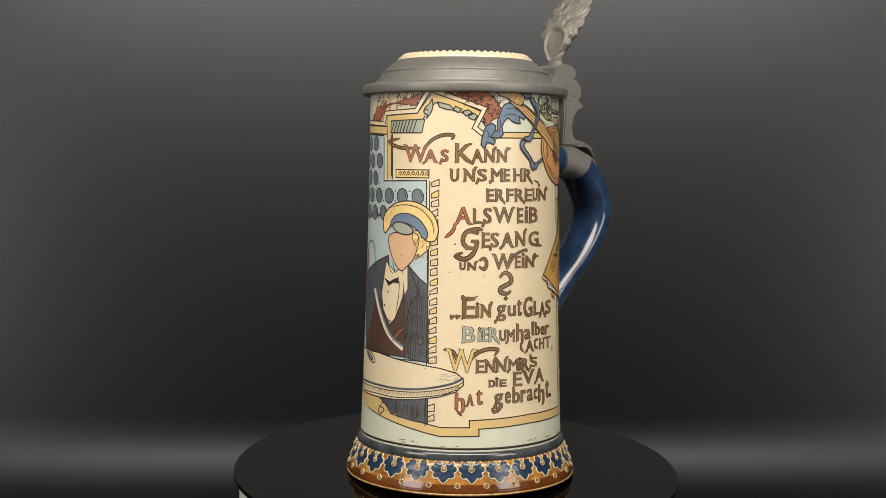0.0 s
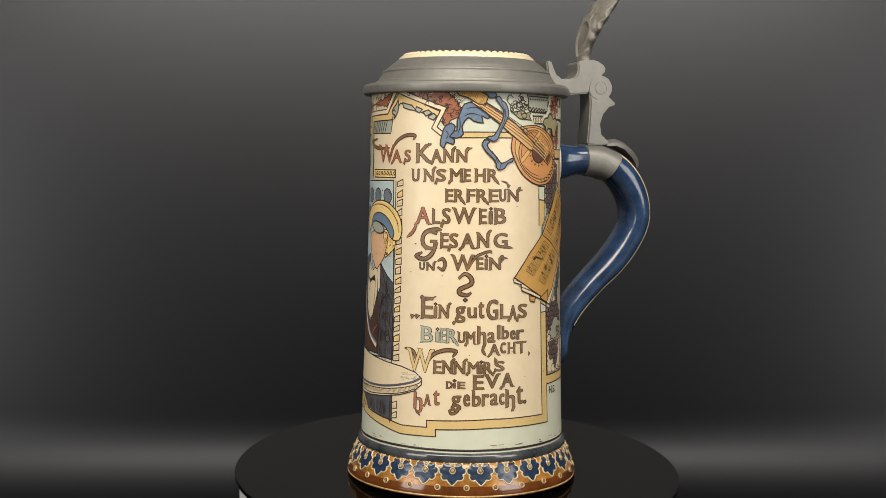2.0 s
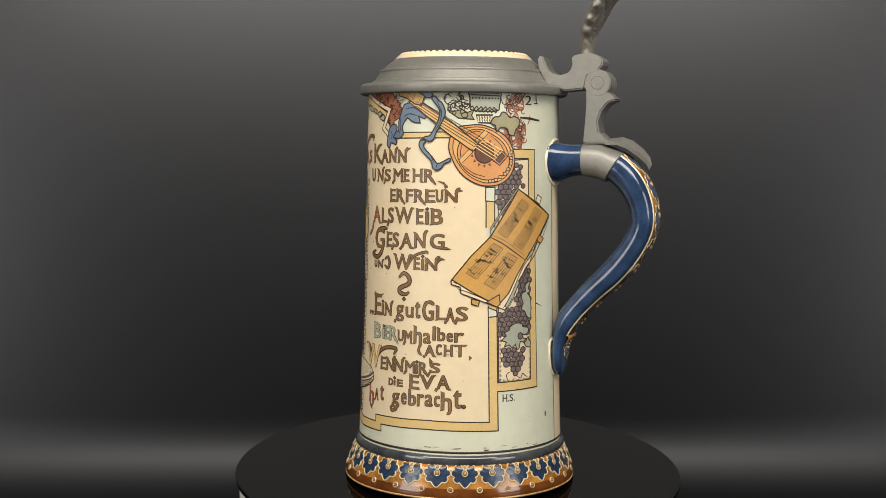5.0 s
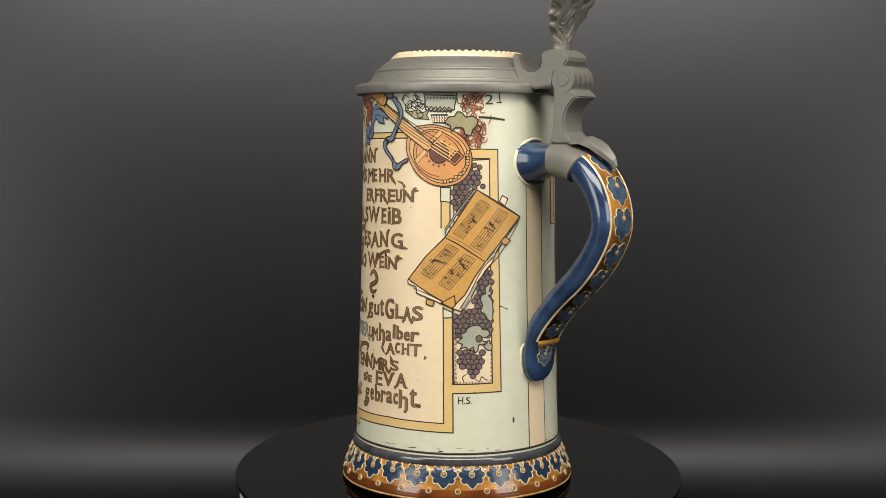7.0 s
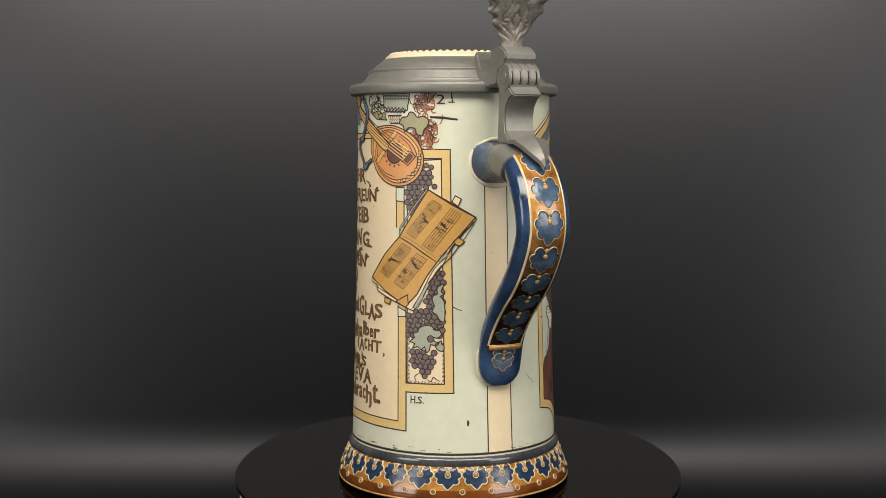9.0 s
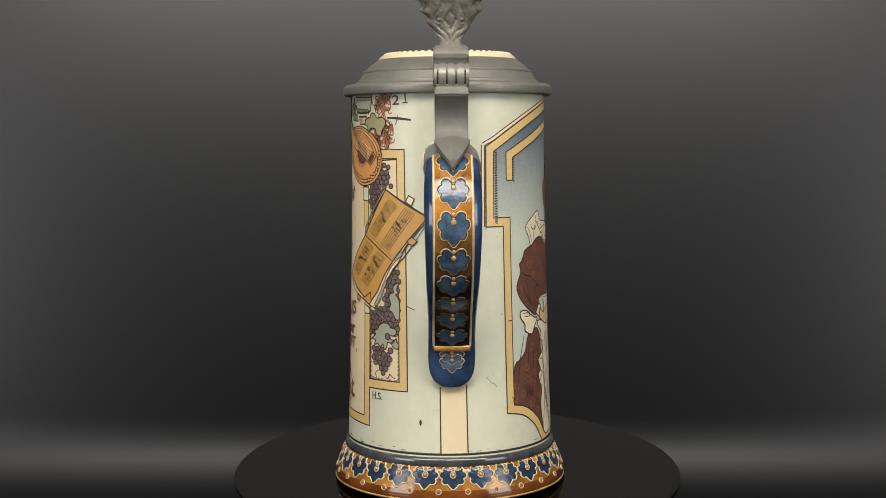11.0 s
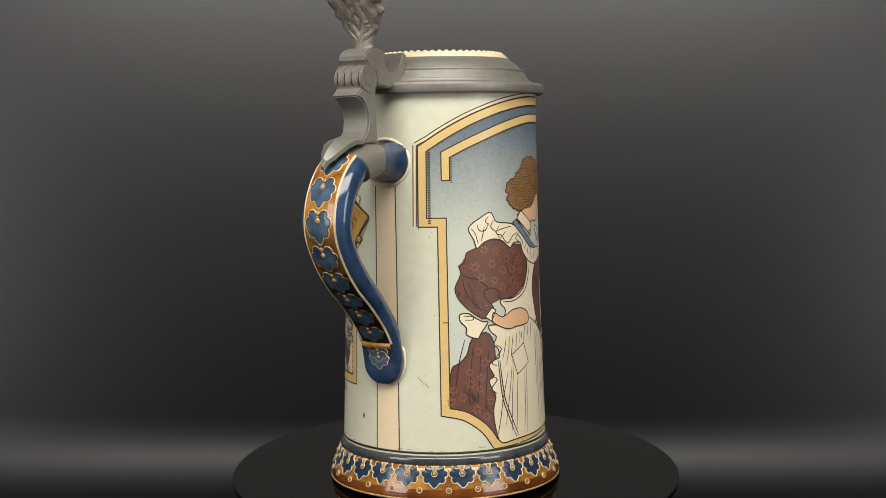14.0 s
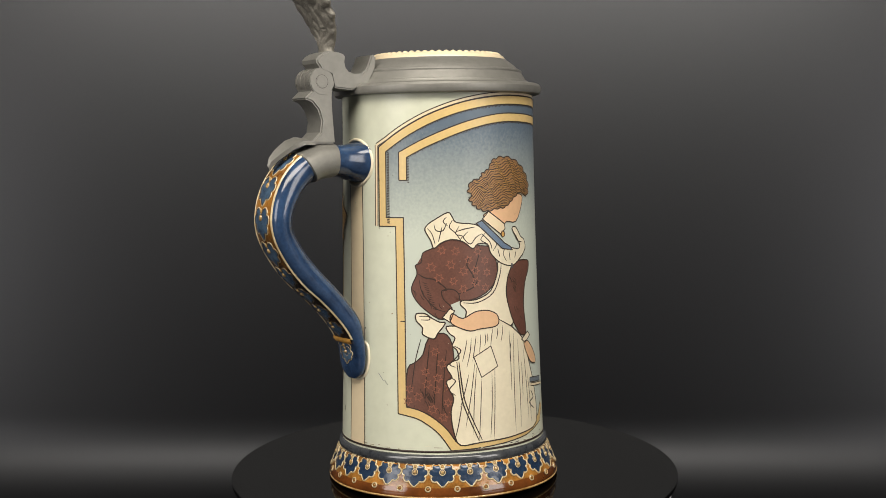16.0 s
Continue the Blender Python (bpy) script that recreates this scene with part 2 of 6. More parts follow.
# ---- pewter hinge, clamp and thumb lift ----
strap = [(32.3, 168.6), (34.4, 169.1), (35.6, 166.0), (36.9, 163.3), (39.1, 161.7), (42.0, 161.5), (44.4, 162.2), (45.8, 163.7), (46.3, 165.8), (46.0, 168.0), (46.8, 168.9), (49.0, 169.5), (52.9, 169.9), (55.3, 169.2), (57.4, 168.0), (58.5, 166.6), (58.3, 165.1), (57.2, 164.0), (56.8, 162.6), (52.4, 161.0), (51.3, 156.0), (43.0, 155.2), (36, 157.5), (33, 163)]
arm = [(51.4, 158.2), (52.4, 161.4), (55.0, 163.2), (58.2, 163.0), (60.4, 161.2), (60.8, 158.2), (60.0, 155.2), (63.9, 151.8), (60.6, 150.6), (58.0, 147.6), (56.7, 143.4), (57.4, 139.2), (60.6, 136.2), (63.4, 134.8), (51.0, 134.8), (51.8, 146), (52.0, 152.3)]
for name, outline, half, what in (("lid_strap", strap, 6.3, "pewter strap joining lid and hinge"), ("hinge_arm", arm, 6.0, "scalloped pewter hinge arm")):
    ob = crisp(part(name, plate(outline, half), PEWTER, stein, what), 30)
    ob.matrix_basis = hinge_space


# ---- painted decoration: flat shapes in millimetres round the wall, laid on it in thin layers ----
PER_DEGREE = 0.69


class Picture:
    """Collects filled shapes and pen lines in wall millimetres (x round the wall, z up) and lays them on the wall as one mesh."""

    def __init__(self):
        self.bm, self.mats = bmesh.new(), []

    def slot(self, mat):
        if mat not in self.mats:
            self.mats.append(mat)
        return self.mats.index(mat)

    def face(self, points, mat, layer):
        f = self.bm.faces.new([self.bm.verts.new((p[0], p[1], layer)) for p in points])
        f.material_index = self.slot(mat)

    def line(self, points, width, mat=None, layer=4, closed=False, smooth=0, taper=0.55):
        p = smooth_line([(*q, 0) for q in points], smooth, closed) if smooth else [Vector((*q, 0)) for q in points]
        n, sides = len(p), []
        for i in range(n):
            a = p[i - 1] if i or closed else p[0]
            b = p[(i + 1) % n] if i < n - 1 or closed else p[-1]
            d1, d2 = (p[i] - a), (b - p[i])
            d1, d2 = (d1 if d1.length else d2).normalized(), (d2 if d2.length else d1).normalized()
            t = (d1 + d2).normalized() if (d1 + d2).length > 0.1 else d1
            o = Vector((-t.y, t.x, 0)) / max(0.5, t.dot(d1))
            w = width / 2 * (1.25 if (mat or INK) is INK and width < 0.42 else 1.0)
            if not closed and taper < 1 and n > 2:
                w *= taper + (1 - taper) * min(1.0, 4 * min(i, n - 1 - i) / n)
            sides.append((p[i] + o * w, p[i] - o * w))
        k = self.slot(mat or INK)
        vs = [(self.bm.verts.new((l.x, l.y, layer)), self.bm.verts.new((r.x, r.y, layer))) for l, r in sides]
        for i in range(n if closed else n - 1):
            a, b = vs[i], vs[(i + 1) % n]
            self.bm.faces.new((a[0], a[1], b[1], b[0])).material_index = k
        return self

    def fill(self, points, mat, layer=2, edge=0.35, smooth=0):
        p = [(q.x, q.y) for q in smooth_line([(*q, 0) for q in points], smooth, True)] if smooth else points
        self.face(p, mat, layer)
        if edge:
            self.line(p, edge, INK, layer + 0.5, True)
        return self

    def band(self, points, width, mat, layer=2, edge=0.45, smooth=0, closed=False):
        if edge:
            self.line(points, width + 2 * edge, INK, layer, closed, smooth, 1)
        self.line(points, width, mat, layer + 0.5, closed, smooth, 1)
        return self

    def disc(self, x, z, rx, rz, mat, layer=2, edge=0.3, n=16, turn=0.0):
        c, s = math.cos(turn), math.sin(turn)
        ring = [(rx * math.cos(math.tau * k / n), rz * math.sin(math.tau * k / n)) for k in range(n)]
        return self.fill([(x + c * a - s * b, z + s * a + c * b) for a, b in ring], mat, layer, edge)

    def wrap(self, name, parent, label=""):
        bm = self.bm
        bmesh.ops.triangulate(bm, faces=[f for f in bm.faces if len(f.verts) > 4])
        xs, zs = [v.co.x for v in bm.verts], [v.co.y for v in bm.verts]
        for axis, lo, hi, step in ((0, min(xs), max(xs), 3 * PER_DEGREE), (1, min(zs), max(zs), 10.0)):
            for k in range(math.floor(lo / step) + 1, math.ceil(hi / step)):
                co, no = [0, 0, 0], [0, 0, 0]
                co[axis], no[axis] = k * step, 1
                bmesh.ops.bisect_plane(bm, geom=bm.verts[:] + bm.edges[:] + bm.faces[:], plane_co=co, plane_no=no, dist=1e-5)
        for v in bm.verts:
            a, z = radians(v.co.x / PER_DEGREE), v.co.y
            r = (radius(z) + 0.02 + 0.035 * v.co.z) / 1000
            v.co = (r * math.cos(a), r * math.sin(a), z / 1000)
        me = bpy.data.meshes.new(name)
        for f in bm.faces:
            c = f.calc_center_median()
            f.normal_update()
            if f.normal.x * c.x + f.normal.y * c.y < 0:
                f.normal_flip()
        bm.to_mesh(me)
        bm.free()
        for m in self.mats:
            me.materials.append(m)
        for f in me.polygons:
            f.use_smooth = True
        ob = new(name, me)
        ob.parent = parent
        return tagged(ob, label)


rng = random.Random(4)


def jagged(points, amount, per=6):
    """A closed outline roughened by small random teeth."""
    out = []
    for i, a in enumerate(points):
        a, b = Vector(a), Vector(points[(i + 1) % len(points)])
        n = max(1, int((b - a).length / amount / 1.2))
        o = Vector((-(b - a).y, (b - a).x)).normalized()
        for k in range(n):
            q = a.lerp(b, k / n) + o * rng.uniform(-amount, amount) * (0 if k == 0 else 1)
            out.append((q.x, q.y))
    return out


def inside(x, z, poly):
    hit = False
    for (x1, z1), (x2, z2) in zip(poly, poly[1:] + poly[:1]):
        if (z1 > z) != (z2 > z) and x < (x2 - x1) * (z - z1) / (z2 - z1) + x1:
            hit = not hit
    return hit


def squiggles(pic, poly, n, length, width, mat, layer=4):
    """Short curled pen strokes scattered in an outline."""
    xs, zs = [p[0] for p in poly], [p[1] for p in poly]
    made = 0
    for _ in range(n * 6):
        x, z = rng.uniform(min(xs), max(xs)), rng.uniform(min(zs), max(zs))
        if made < n and inside(x, z, poly):
            a, turn, pts = rng.uniform(0, 6.28), rng.uniform(-1.1, 1.1), [(x, z)]
            for k in range(6):
                a += turn + rng.uniform(-0.5, 0.5)
                x, z = x + length / 5 * math.cos(a), z + length / 5 * math.sin(a)
                pts.append((x, z))
            pic.line(pts, width, mat, layer, smooth=3)
            made += 1


# ground of the verse and its frame
verse_ground = [(-147.7, 119.8), (-148.3, 142.4), (-134.6, 143.3), (-129.6, 148.7), (-127.5, 149), (-109.9, 143), (-112.9, 139.2), (-109.1, 136.6), (-81, 137.4), (-68.5, 136.3), (-67.7, 118.4), (-66.4, 72.4), (-65.4, 28.1), (-76.5, 28), (-88.9, 28), (-112, 26.2), (-112.8, 24.5), (-124.7, 24.2), (-129.1, 24.8), (-131.1, 120)]
p = Picture()
p.fill(verse_ground, CREAM, 0.5, 0)
p.wrap("verse_ground", body, "cream ground of the verse")

p = Picture()
p.band([(-162.1, 29.9), (-143.4, 26.7), (-124.7, 23.2), (-111.9, 23.5), (-112, 26.2), (-87.8, 27.1), (-87, 27), (-75.2, 26.9), (-64, 26.7), (-64.6, 73.1)], 3.0, OCHRE, 2)
p.band([(-56.8, 130.7), (-47.2, 130.7), (-45.8, 42), (-64.2, 41.7)], 3.0, OCHRE, 2.4)
p.band([(-65.8, 117.2), (-65.7, 102.7)], 3.0, OCHRE, 2)
p.fill([(-67.7, 118), (-64, 118), (-64, 112.5), (-67.7, 112.9)], CELADON, 3)
p.fill([(-66.4, 72.4), (-63, 71), (-62.7, 68.9), (-66.3, 68.7)], CELADON, 3.2)
p.band([(-105.6, 137.3), (-80.8, 137.6)], 1.7, OCHRE, 2)
p.wrap("painted_frame", body, "ochre frame lines outlined in dark brown")

p = Picture()
p.band([(-173.7, 139.9), (-150.7, 138.9)], 2.6, OCHRE, 2)
p.band([(-150.1, 120), (-150.8, 143.1), (-135.4, 143.7), (-129.2, 151.4), (-120.6, 148.4), (-111.1, 144.5)], 2.9, OCHRE, 2.4)
p.line([(-149.2, 137.3), (-148.8, 121.1)], 0.9, INK, 3.5, taper=1)
p.band([(-173.7, 142.8), (-154.7, 141.6), (-153.6, 145.6), (-136.7, 146.3), (-131.9, 153.4), (-131.2, 154.7), (-109.2, 147.1), (-112.9, 140), (-108.1, 136.4)], 1.3, CREAM, 3)
p.fill([(-149.7, 142.6), (-132.9, 143.1), (-134.1, 137.9), (-149.9, 138)], LEAFGREY, 3)
stripe_x, stripe_z = -149.6, 138.2
for k in range(8):
    p.line([(stripe_x + k * 1.6 + 0.2, stripe_z), (stripe_x + k * 1.6 + 1.9, stripe_z + 4.6)], 0.5, INK, 4)
p.fill([(-129.9, 150.6), (-131.1, 148.9), (-133, 147.2), (-133.2, 145.4), (-131.7, 144.8), (-132.2, 143.3), (-130.5, 145.4), (-129.6, 147.6)], LEAFGREY, 3.4, 0.4, 3)
p.line([(-132.7, 144.8), (-133.4, 146.1), (-132.2, 146.9), (-131.3, 146.1)], 0.4, smooth=4)
for q in ([(-127.6, 149.6), (-122.9, 148.5), (-120.8, 146.5), (-124, 146.8), (-126.9, 147.7)], [(-120.6, 148), (-118.1, 146.9), (-119.4, 145.6), (-121.4, 146.5)], [(-117.8, 146), (-115.5, 146.7), (-114, 145.6), (-116.5, 144.3)], [(-115.5, 144.3), (-113.2, 145.4), (-112, 144.3), (-113.2, 142.8), (-115.5, 143.7)]):
    p.fill(q, LEAFGREY, 3.4, 0.4)
p.wrap("painted_frame", body, "stepped ochre frame with grey ornament")

# rust-coloured foliage above the frame
p = Picture()
left_leaves = [(-166.6, 142.6), (-156.5, 142.3), (-155.3, 147.6), (-137.8, 148.1), (-133.1, 153.6), (-138.7, 153.9), (-147.5, 153.1), (-161.1, 152.3)]
right_leaves = [(-129.7, 154.9), (-109.7, 147.7), (-109.1, 140.9), (-103.7, 143.9), (-102.4, 147.7), (-105.2, 152), (-110, 154.5)]
p.fill(left_leaves, CREAM, 1, 0)
squiggles(p, left_leaves, 60, 2.6, 0.3, INK, 2)
p.fill(jagged([(-165.7, 143), (-157, 142.8), (-156.2, 147.4), (-147.4, 149.4), (-137.3, 148.3), (-133.1, 153.6), (-137.3, 152), (-147.4, 149.6), (-161, 148.2)], 0.5), RUST, 3, 0.25)
p.fill(jagged(right_leaves, 0.8), RUST, 2, 0.3)
squiggles(p, right_leaves, 40, 2.8, 0.25, INK, 4)
squiggles(p, right_leaves, 6, 2.0, 0.25, SKIN, 4.3)
p.wrap("painted_foliage", body, "rust-red foliage behind the frame")

# window of round panes, and the plain coloured shapes beside the verse
window = [(-173.7, 137.8), (-154.6, 137), (-154, 119.2), (-131.8, 119.6), (-131.6, 107), (-173.7, 105.3)]
p = Picture()
p.fill(window, SKYBLUE, 1, 0.4)
x0, z0 = window[0]
for row in range(6):
    for col in range(9):
        x, z = -146.6 + (col - 5) * 7.4 + (row % 2) * 3.7, 134.0 - row * 6.85
        if inside(x, z, window):
            p.disc(x, z, 2.75 + rng.uniform(-0.15, 0.15), 3.0, SLATE, 2, 0.45, 9, rng.uniform(0, 0.6))
            p.line([(x + 0.6, z + 1.9), (x + 1.6, z + 0.9), (x + 1.8, z - 0.6)], 0.25, INK, 3, smooth=3)
            p.line([(x - 1.3, z + 1.2), (x - 1.6, z), (x - 1.2, z - 1.3)], 0.22, CHARCOAL, 3, smooth=3)
        if inside(x + 3.7, z + 2.0, window):
            p.fill([(x + 3.7, z + 2.6), (x + 4.2, z + 1.7), (x + 3.2, z + 1.7)], CHARCOAL, 2, 0)
            p.fill([(x + 3.7, z - 2.6), (x + 4.2, z - 1.7), (x + 3.2, z - 1.7)], CHARCOAL, 2, 0)
p.wrap("painted_window", body, "blue-grey painted window of round panes")

p = Picture()
p.fill([(-173.7, 104.5), (-131.3, 106.6), (-129.9, 50.1), (-172.6, 49.5)], SKYBLUE, 1, 0.4)
p.fill([(-167.3, 45.6), (-173.7, 77), (-168.9, 82.8), (-157.9, 87.3), (-149.8, 90.1), (-148.9, 83.9), (-151.3, 74.8), (-147.8, 57.3), (-147.5, 50.7)], CHARCOAL, 2, 0.35)
p.fill([(-140.5, 88.4), (-137.2, 85), (-134.2, 82.1), (-130.5, 79.5), (-129.7, 49.6), (-135.1, 50.1), (-140.5, 51), (-142.4, 60.1), (-141.7, 71.2)], CHARCOAL, 2.2, 0.35)
p.fill([(-151.1, 87.8), (-145.6, 83.7), (-139.4, 88), (-139.1, 77.5), (-143.3, 69.9), (-146.1, 63.7), (-151.6, 65.8), (-153.6, 74.6)], CREAM, 3, 0.3)
p.fill([(-167.3, 52.1), (-160.6, 64.9), (-157.2, 75.4), (-152.5, 69.1), (-148, 62.8), (-144.4, 66.5), (-140.7, 76.7), (-139.7, 51), (-147.5, 51.1)], DARKBROWN, 3.4, 0.3)
p.line([(-146.4, 56.5), (-143.2, 60.2), (-140.3, 62.4)], 0.45, RUST, 4, smooth=3)
p.line([(-152.5, 69.1), (-148, 62.8)], 0.3, INK, 4)
for q in ([(-150.4, 88.2), (-148.6, 84.4), (-146.6, 83.2)], [(-145.6, 83.7), (-147.4, 87.6)], [(-145.2, 83.8), (-142.6, 86.0), (-141.6, 83.2)], [(-143.2, 80.5), (-143.6, 74), (-144.8, 68)], [(-141.4, 80.6), (-141.2, 74.5), (-142.4, 70.6)]):
    p.line(q, 0.28, INK, 4, smooth=3)
p.fill([(-152.4, 81.4), (-148.7, 79.9), (-146.4, 81), (-143.7, 82), (-143.6, 79.4), (-146.4, 79.6), (-149.3, 78.1)], INK, 4, 0)
p.disc(-149.6, 75.8, 0.4, 0.5, INK, 4, 0)
p.disc(-151.5, 70.3, 0.4, 0.5, INK, 4, 0)
p.line([(-159.3, 76.3), (-154.9, 67.7), (-148.5, 59), (-140.8, 54)], 1.5, CREAM, 4, smooth=4, taper=1)
p.line([(-157.7, 76), (-153.7, 67.9), (-147.5, 59.1), (-140.6, 55.1)], 0.9, RIBBON, 4.4, smooth=4, taper=1)
p.line([(-138.9, 86.7), (-136.1, 80.3), (-134, 76), (-137.9, 71.4), (-139.2, 62.5), (-138.4, 52.7)], 0.4, INK, 4, smooth=4)
p.line([(-134.2, 82.1), (-135, 76), (-132.5, 74.4)], 0.4, INK, 4)
for k in range(13):
    x = -139.6 + k * 0.78
    p.line([(x + 0.9, 80.5 - k * 0.25), (x - 0.3, 72.0 - 0.3 * (k % 3)), (x + 0.4, 64.0), (x - 0.2, 57.0 + 0.8 * (k % 2)), (x + 0.3, 51.5)], 0.17 if k % 3 else 0.28, INK, 3.5, smooth=4, taper=0.3)
p.disc(-133.1, 57.7, 1.2, 1.4, CHARCOAL, 4, 0.35)
for k in range(28):
    x, z = -135.5, 76
    x, z = x - 2.6 + 0.85 * (k % 7), z - 7.0 * (k // 7) - rng.uniform(0, 1.2)
    bend = 0.8 * math.sin(0.9 * (k // 7) + 0.5)
    p.line([(x, z), (x + bend * 0.6, z - 2.5), (x + bend * 0.3, z - rng.uniform(4.6, 6.4))], 0.2, INK, 3.6, smooth=4, taper=0.3)
p.fill([(-149.1, 98.3), (-148.1, 90.6), (-143.2, 84.7), (-139.9, 86.2), (-136.1, 90.8), (-135.5, 99.1)], SKIN, 4.6, 0.35, 5)
p.fill([(-136.1, 100.4), (-131.1, 97.9), (-130.1, 94.1), (-133.4, 90.9), (-136.3, 89.5), (-135.4, 93.4), (-137.6, 97.7)], STRAW, 5, 0.3, 4)
squiggles(p, [(-137.4, 99.6), (-131.4, 97.6), (-129.6, 94.2), (-132.6, 90.4), (-136.0, 89.4), (-135.6, 94.0)], 22, 2.4, 0.24, PAPER, 5.7)
squiggles(p, [(-137.4, 99.6), (-131.4, 97.6), (-129.6, 94.2), (-132.6, 90.4), (-136.0, 89.4), (-135.6, 94.0)], 7, 2.0, 0.2, INK, 5.8)
p.fill([(-152.4, 98.8), (-153.4, 104.8), (-148.4, 109.6), (-141.7, 111.6), (-134.8, 110.9), (-129, 107.1), (-126.6, 101.5), (-127.9, 96.7), (-132.1, 97), (-134.6, 102.6), (-141.5, 105.4), (-147.5, 103)], STRAW, 6, 0.4, 4)
p.fill([(-148.8, 101.6), (-146.3, 105.7), (-139.9, 106.8), (-134.2, 104.4), (-130.9, 99.7), (-132.1, 97), (-136.1, 101.2), (-142, 103.2)], RIBBON, 7, 0.35, 4)
p.disc(-142.3, 101, 5.2, 2.2, LEAFGREY, 8, 0.4, 20, -0.2)
p.line([(-149.8, 108.7), (-141.7, 110.2), (-134.3, 108.7), (-129.4, 104), (-128.4, 99.3)], 0.3, INK, 7, smooth=4)
for k in range(30):
    a = smooth_line([(*q, 0) for q in [(-151.8, 104.2), (-146.4, 109.2), (-140, 110.7), (-133.8, 109.6), (-129.4, 105.3), (-127.9, 100.2)]], 6)[k]
    p.line([(a.x, a.y), (a.x + 0.1, a.y - 0.8)], 0.2, PAPER, 7.2)
p.band([(-171.5, 72.9), (-169, 91.5)], 2.2, RUST, 5, 0.3)
p.line([(-170.5, 91.9), (-164.6, 95.2), (-160.3, 92.1), (-159.4, 78.6)], 0.4, INK, 5, smooth=3)
p.wrap("painted_costume", body, "plain coat, waistcoat and cap shapes in charcoal and straw")

p = Picture()
p.fill([(-169.6, 33.6), (-146.7, 33.4), (-146.4, 27.4), (-168.3, 28)], OCHRE, 2, 0)
p.fill([(-152.8, 33.3), (-129.6, 35.7), (-129.4, 26.1), (-134.4, 26.5), (-145.8, 28.1), (-148.5, 30.9)], CHARCOAL, 2.6, 0.35)
for k in range(20):
    x, z = -143.7, 33.8
    x, z = x + rng.uniform(0, 13), z - rng.uniform(0, 3)
    p.line([(x, z), (x + rng.uniform(-0.6, 0.6), z - rng.uniform(3.0, 5.5))], 0.22, INK, 3.4)
p.line([(-150.6, 31.9), (-153.3, 28.7), (-151.7, 27.2), (-149.7, 29.3), (-151.2, 30)], 0.5, INK, 4, smooth=4)
p.fill([(-173.7, 50.9), (-153.9, 51.2), (-142.9, 49.8), (-132.6, 48.6), (-124.8, 47.7), (-118.7, 46), (-116.2, 43.9), (-116.1, 41.5), (-119.1, 38.8), (-125.6, 36.6), (-134.7, 35), (-143.7, 34), (-155.3, 33.6), (-169.6, 33.6)], CREAM, 5, 0.45)
p.line([(-170.8, 38.1), (-154.8, 38.4), (-143.9, 38.4), (-133.6, 39.1), (-124.6, 40.8), (-119.1, 42.5), (-116.2, 44.3)], 0.9, CHARCOAL, 6, smooth=4, taper=1)
p.line([(-170.4, 36.8), (-154.7, 37.1), (-143.8, 37.3), (-133.5, 38), (-124.6, 39.5), (-118.7, 41.2), (-116.1, 42.8)], 0.3, INK, 6, smooth=4, taper=1)
p.line([(-169.7, 34.1), (-154.5, 34.9), (-143.7, 34.9), (-133.5, 36), (-124.6, 37.5), (-118.6, 39.7)], 0.3, INK, 6, smooth=4, taper=1)
rim = smooth_line([(*q, 0) for q in [(-167.7, 36.3), (-154.6, 36.4), (-143.8, 36.4), (-133.5, 37.1), (-124.6, 38.6), (-117.8, 41)]], 14)
for q in rim:
    p.line([(q.x - 0.2, q.y + 0.7), (q.x + 0.1, q.y), (q.x + 0.2, q.y - 0.7)], 0.25, UMBER, 6.4)
p.disc(-161, 48.9, 4.4, 1.7, CREAM, 6, 0.4, 18, -0.4)
p.disc(-161.6, 49, 3.2, 0.9, SLATE, 7, 0.3, 18, -0.4)
for k in range(22):
    x, z = -122.5, 43.5
    x, z = x + rng.uniform(-3.0, 4.5), z + rng.uniform(-1.2, 1.8)
    p.line([(x, z), (x + rng.uniform(0.8, 2.2), z + rng.uniform(0.1, 0.5))], 0.25, LEAFGREY, 5.8)
p.wrap("painted_table", body, "cream round table top with a dish")

# border of little bricks and scrolls
p = Picture()
edge_x, edge_z = -129.7, 119.6
for k in range(25):
    z = edge_z + 0.6 - k * 3.75 - rng.uniform(0, 0.4)
    if z > 24 and not 37 < z < 49:
        s, w, h = rng.uniform(0.9, 1.6), rng.uniform(2.7, 3.1), rng.uniform(2.7, 3.2)
        quad = [(edge_x + 0.1, z - s), (edge_x + w, z), (edge_x + w + 0.1, z - h + 0.4 * s), (edge_x + 0.2, z - h)]
        p.fill(quad, STRAW if k % 3 == 1 else CREAM, 3, 0.32)
        p.fill([(edge_x + 0.7, z - h + 1.2), (edge_x + w - 0.5, z - h + 1.6), (edge_x + w - 0.4, z - h + 0.9 + 0.2 * s), (edge_x + 0.7, z - h + 0.6)], OCHRE, 4.2, 0)
p.line([(edge_x - 0.7, edge_z), (edge_x - 0.7, 25)], 0.35, INK, 3)
sx, sz = -146.4, 120.7
p.fill([(sx, sz), (sx + 15.6, sz), (sx + 15.6, sz + 3.0), (sx, sz + 3.0)], STRAW, 3, 0.35)
for k in range(7):
    x = sx + 1.2 + k * 2.1
    p.line([(x, sz + 0.6), (x + 0.9, sz + 2.2), (x + 1.7, sz + 1.9), (x + 1.3, sz + 1.0), (x + 0.8, sz + 1.4)], 0.35, INK, 4, smooth=4)
p.wrap("painted_border", body, "narrow border of little ochre bricks and scrolls")

# ---- the verse ----
glyphs = {}


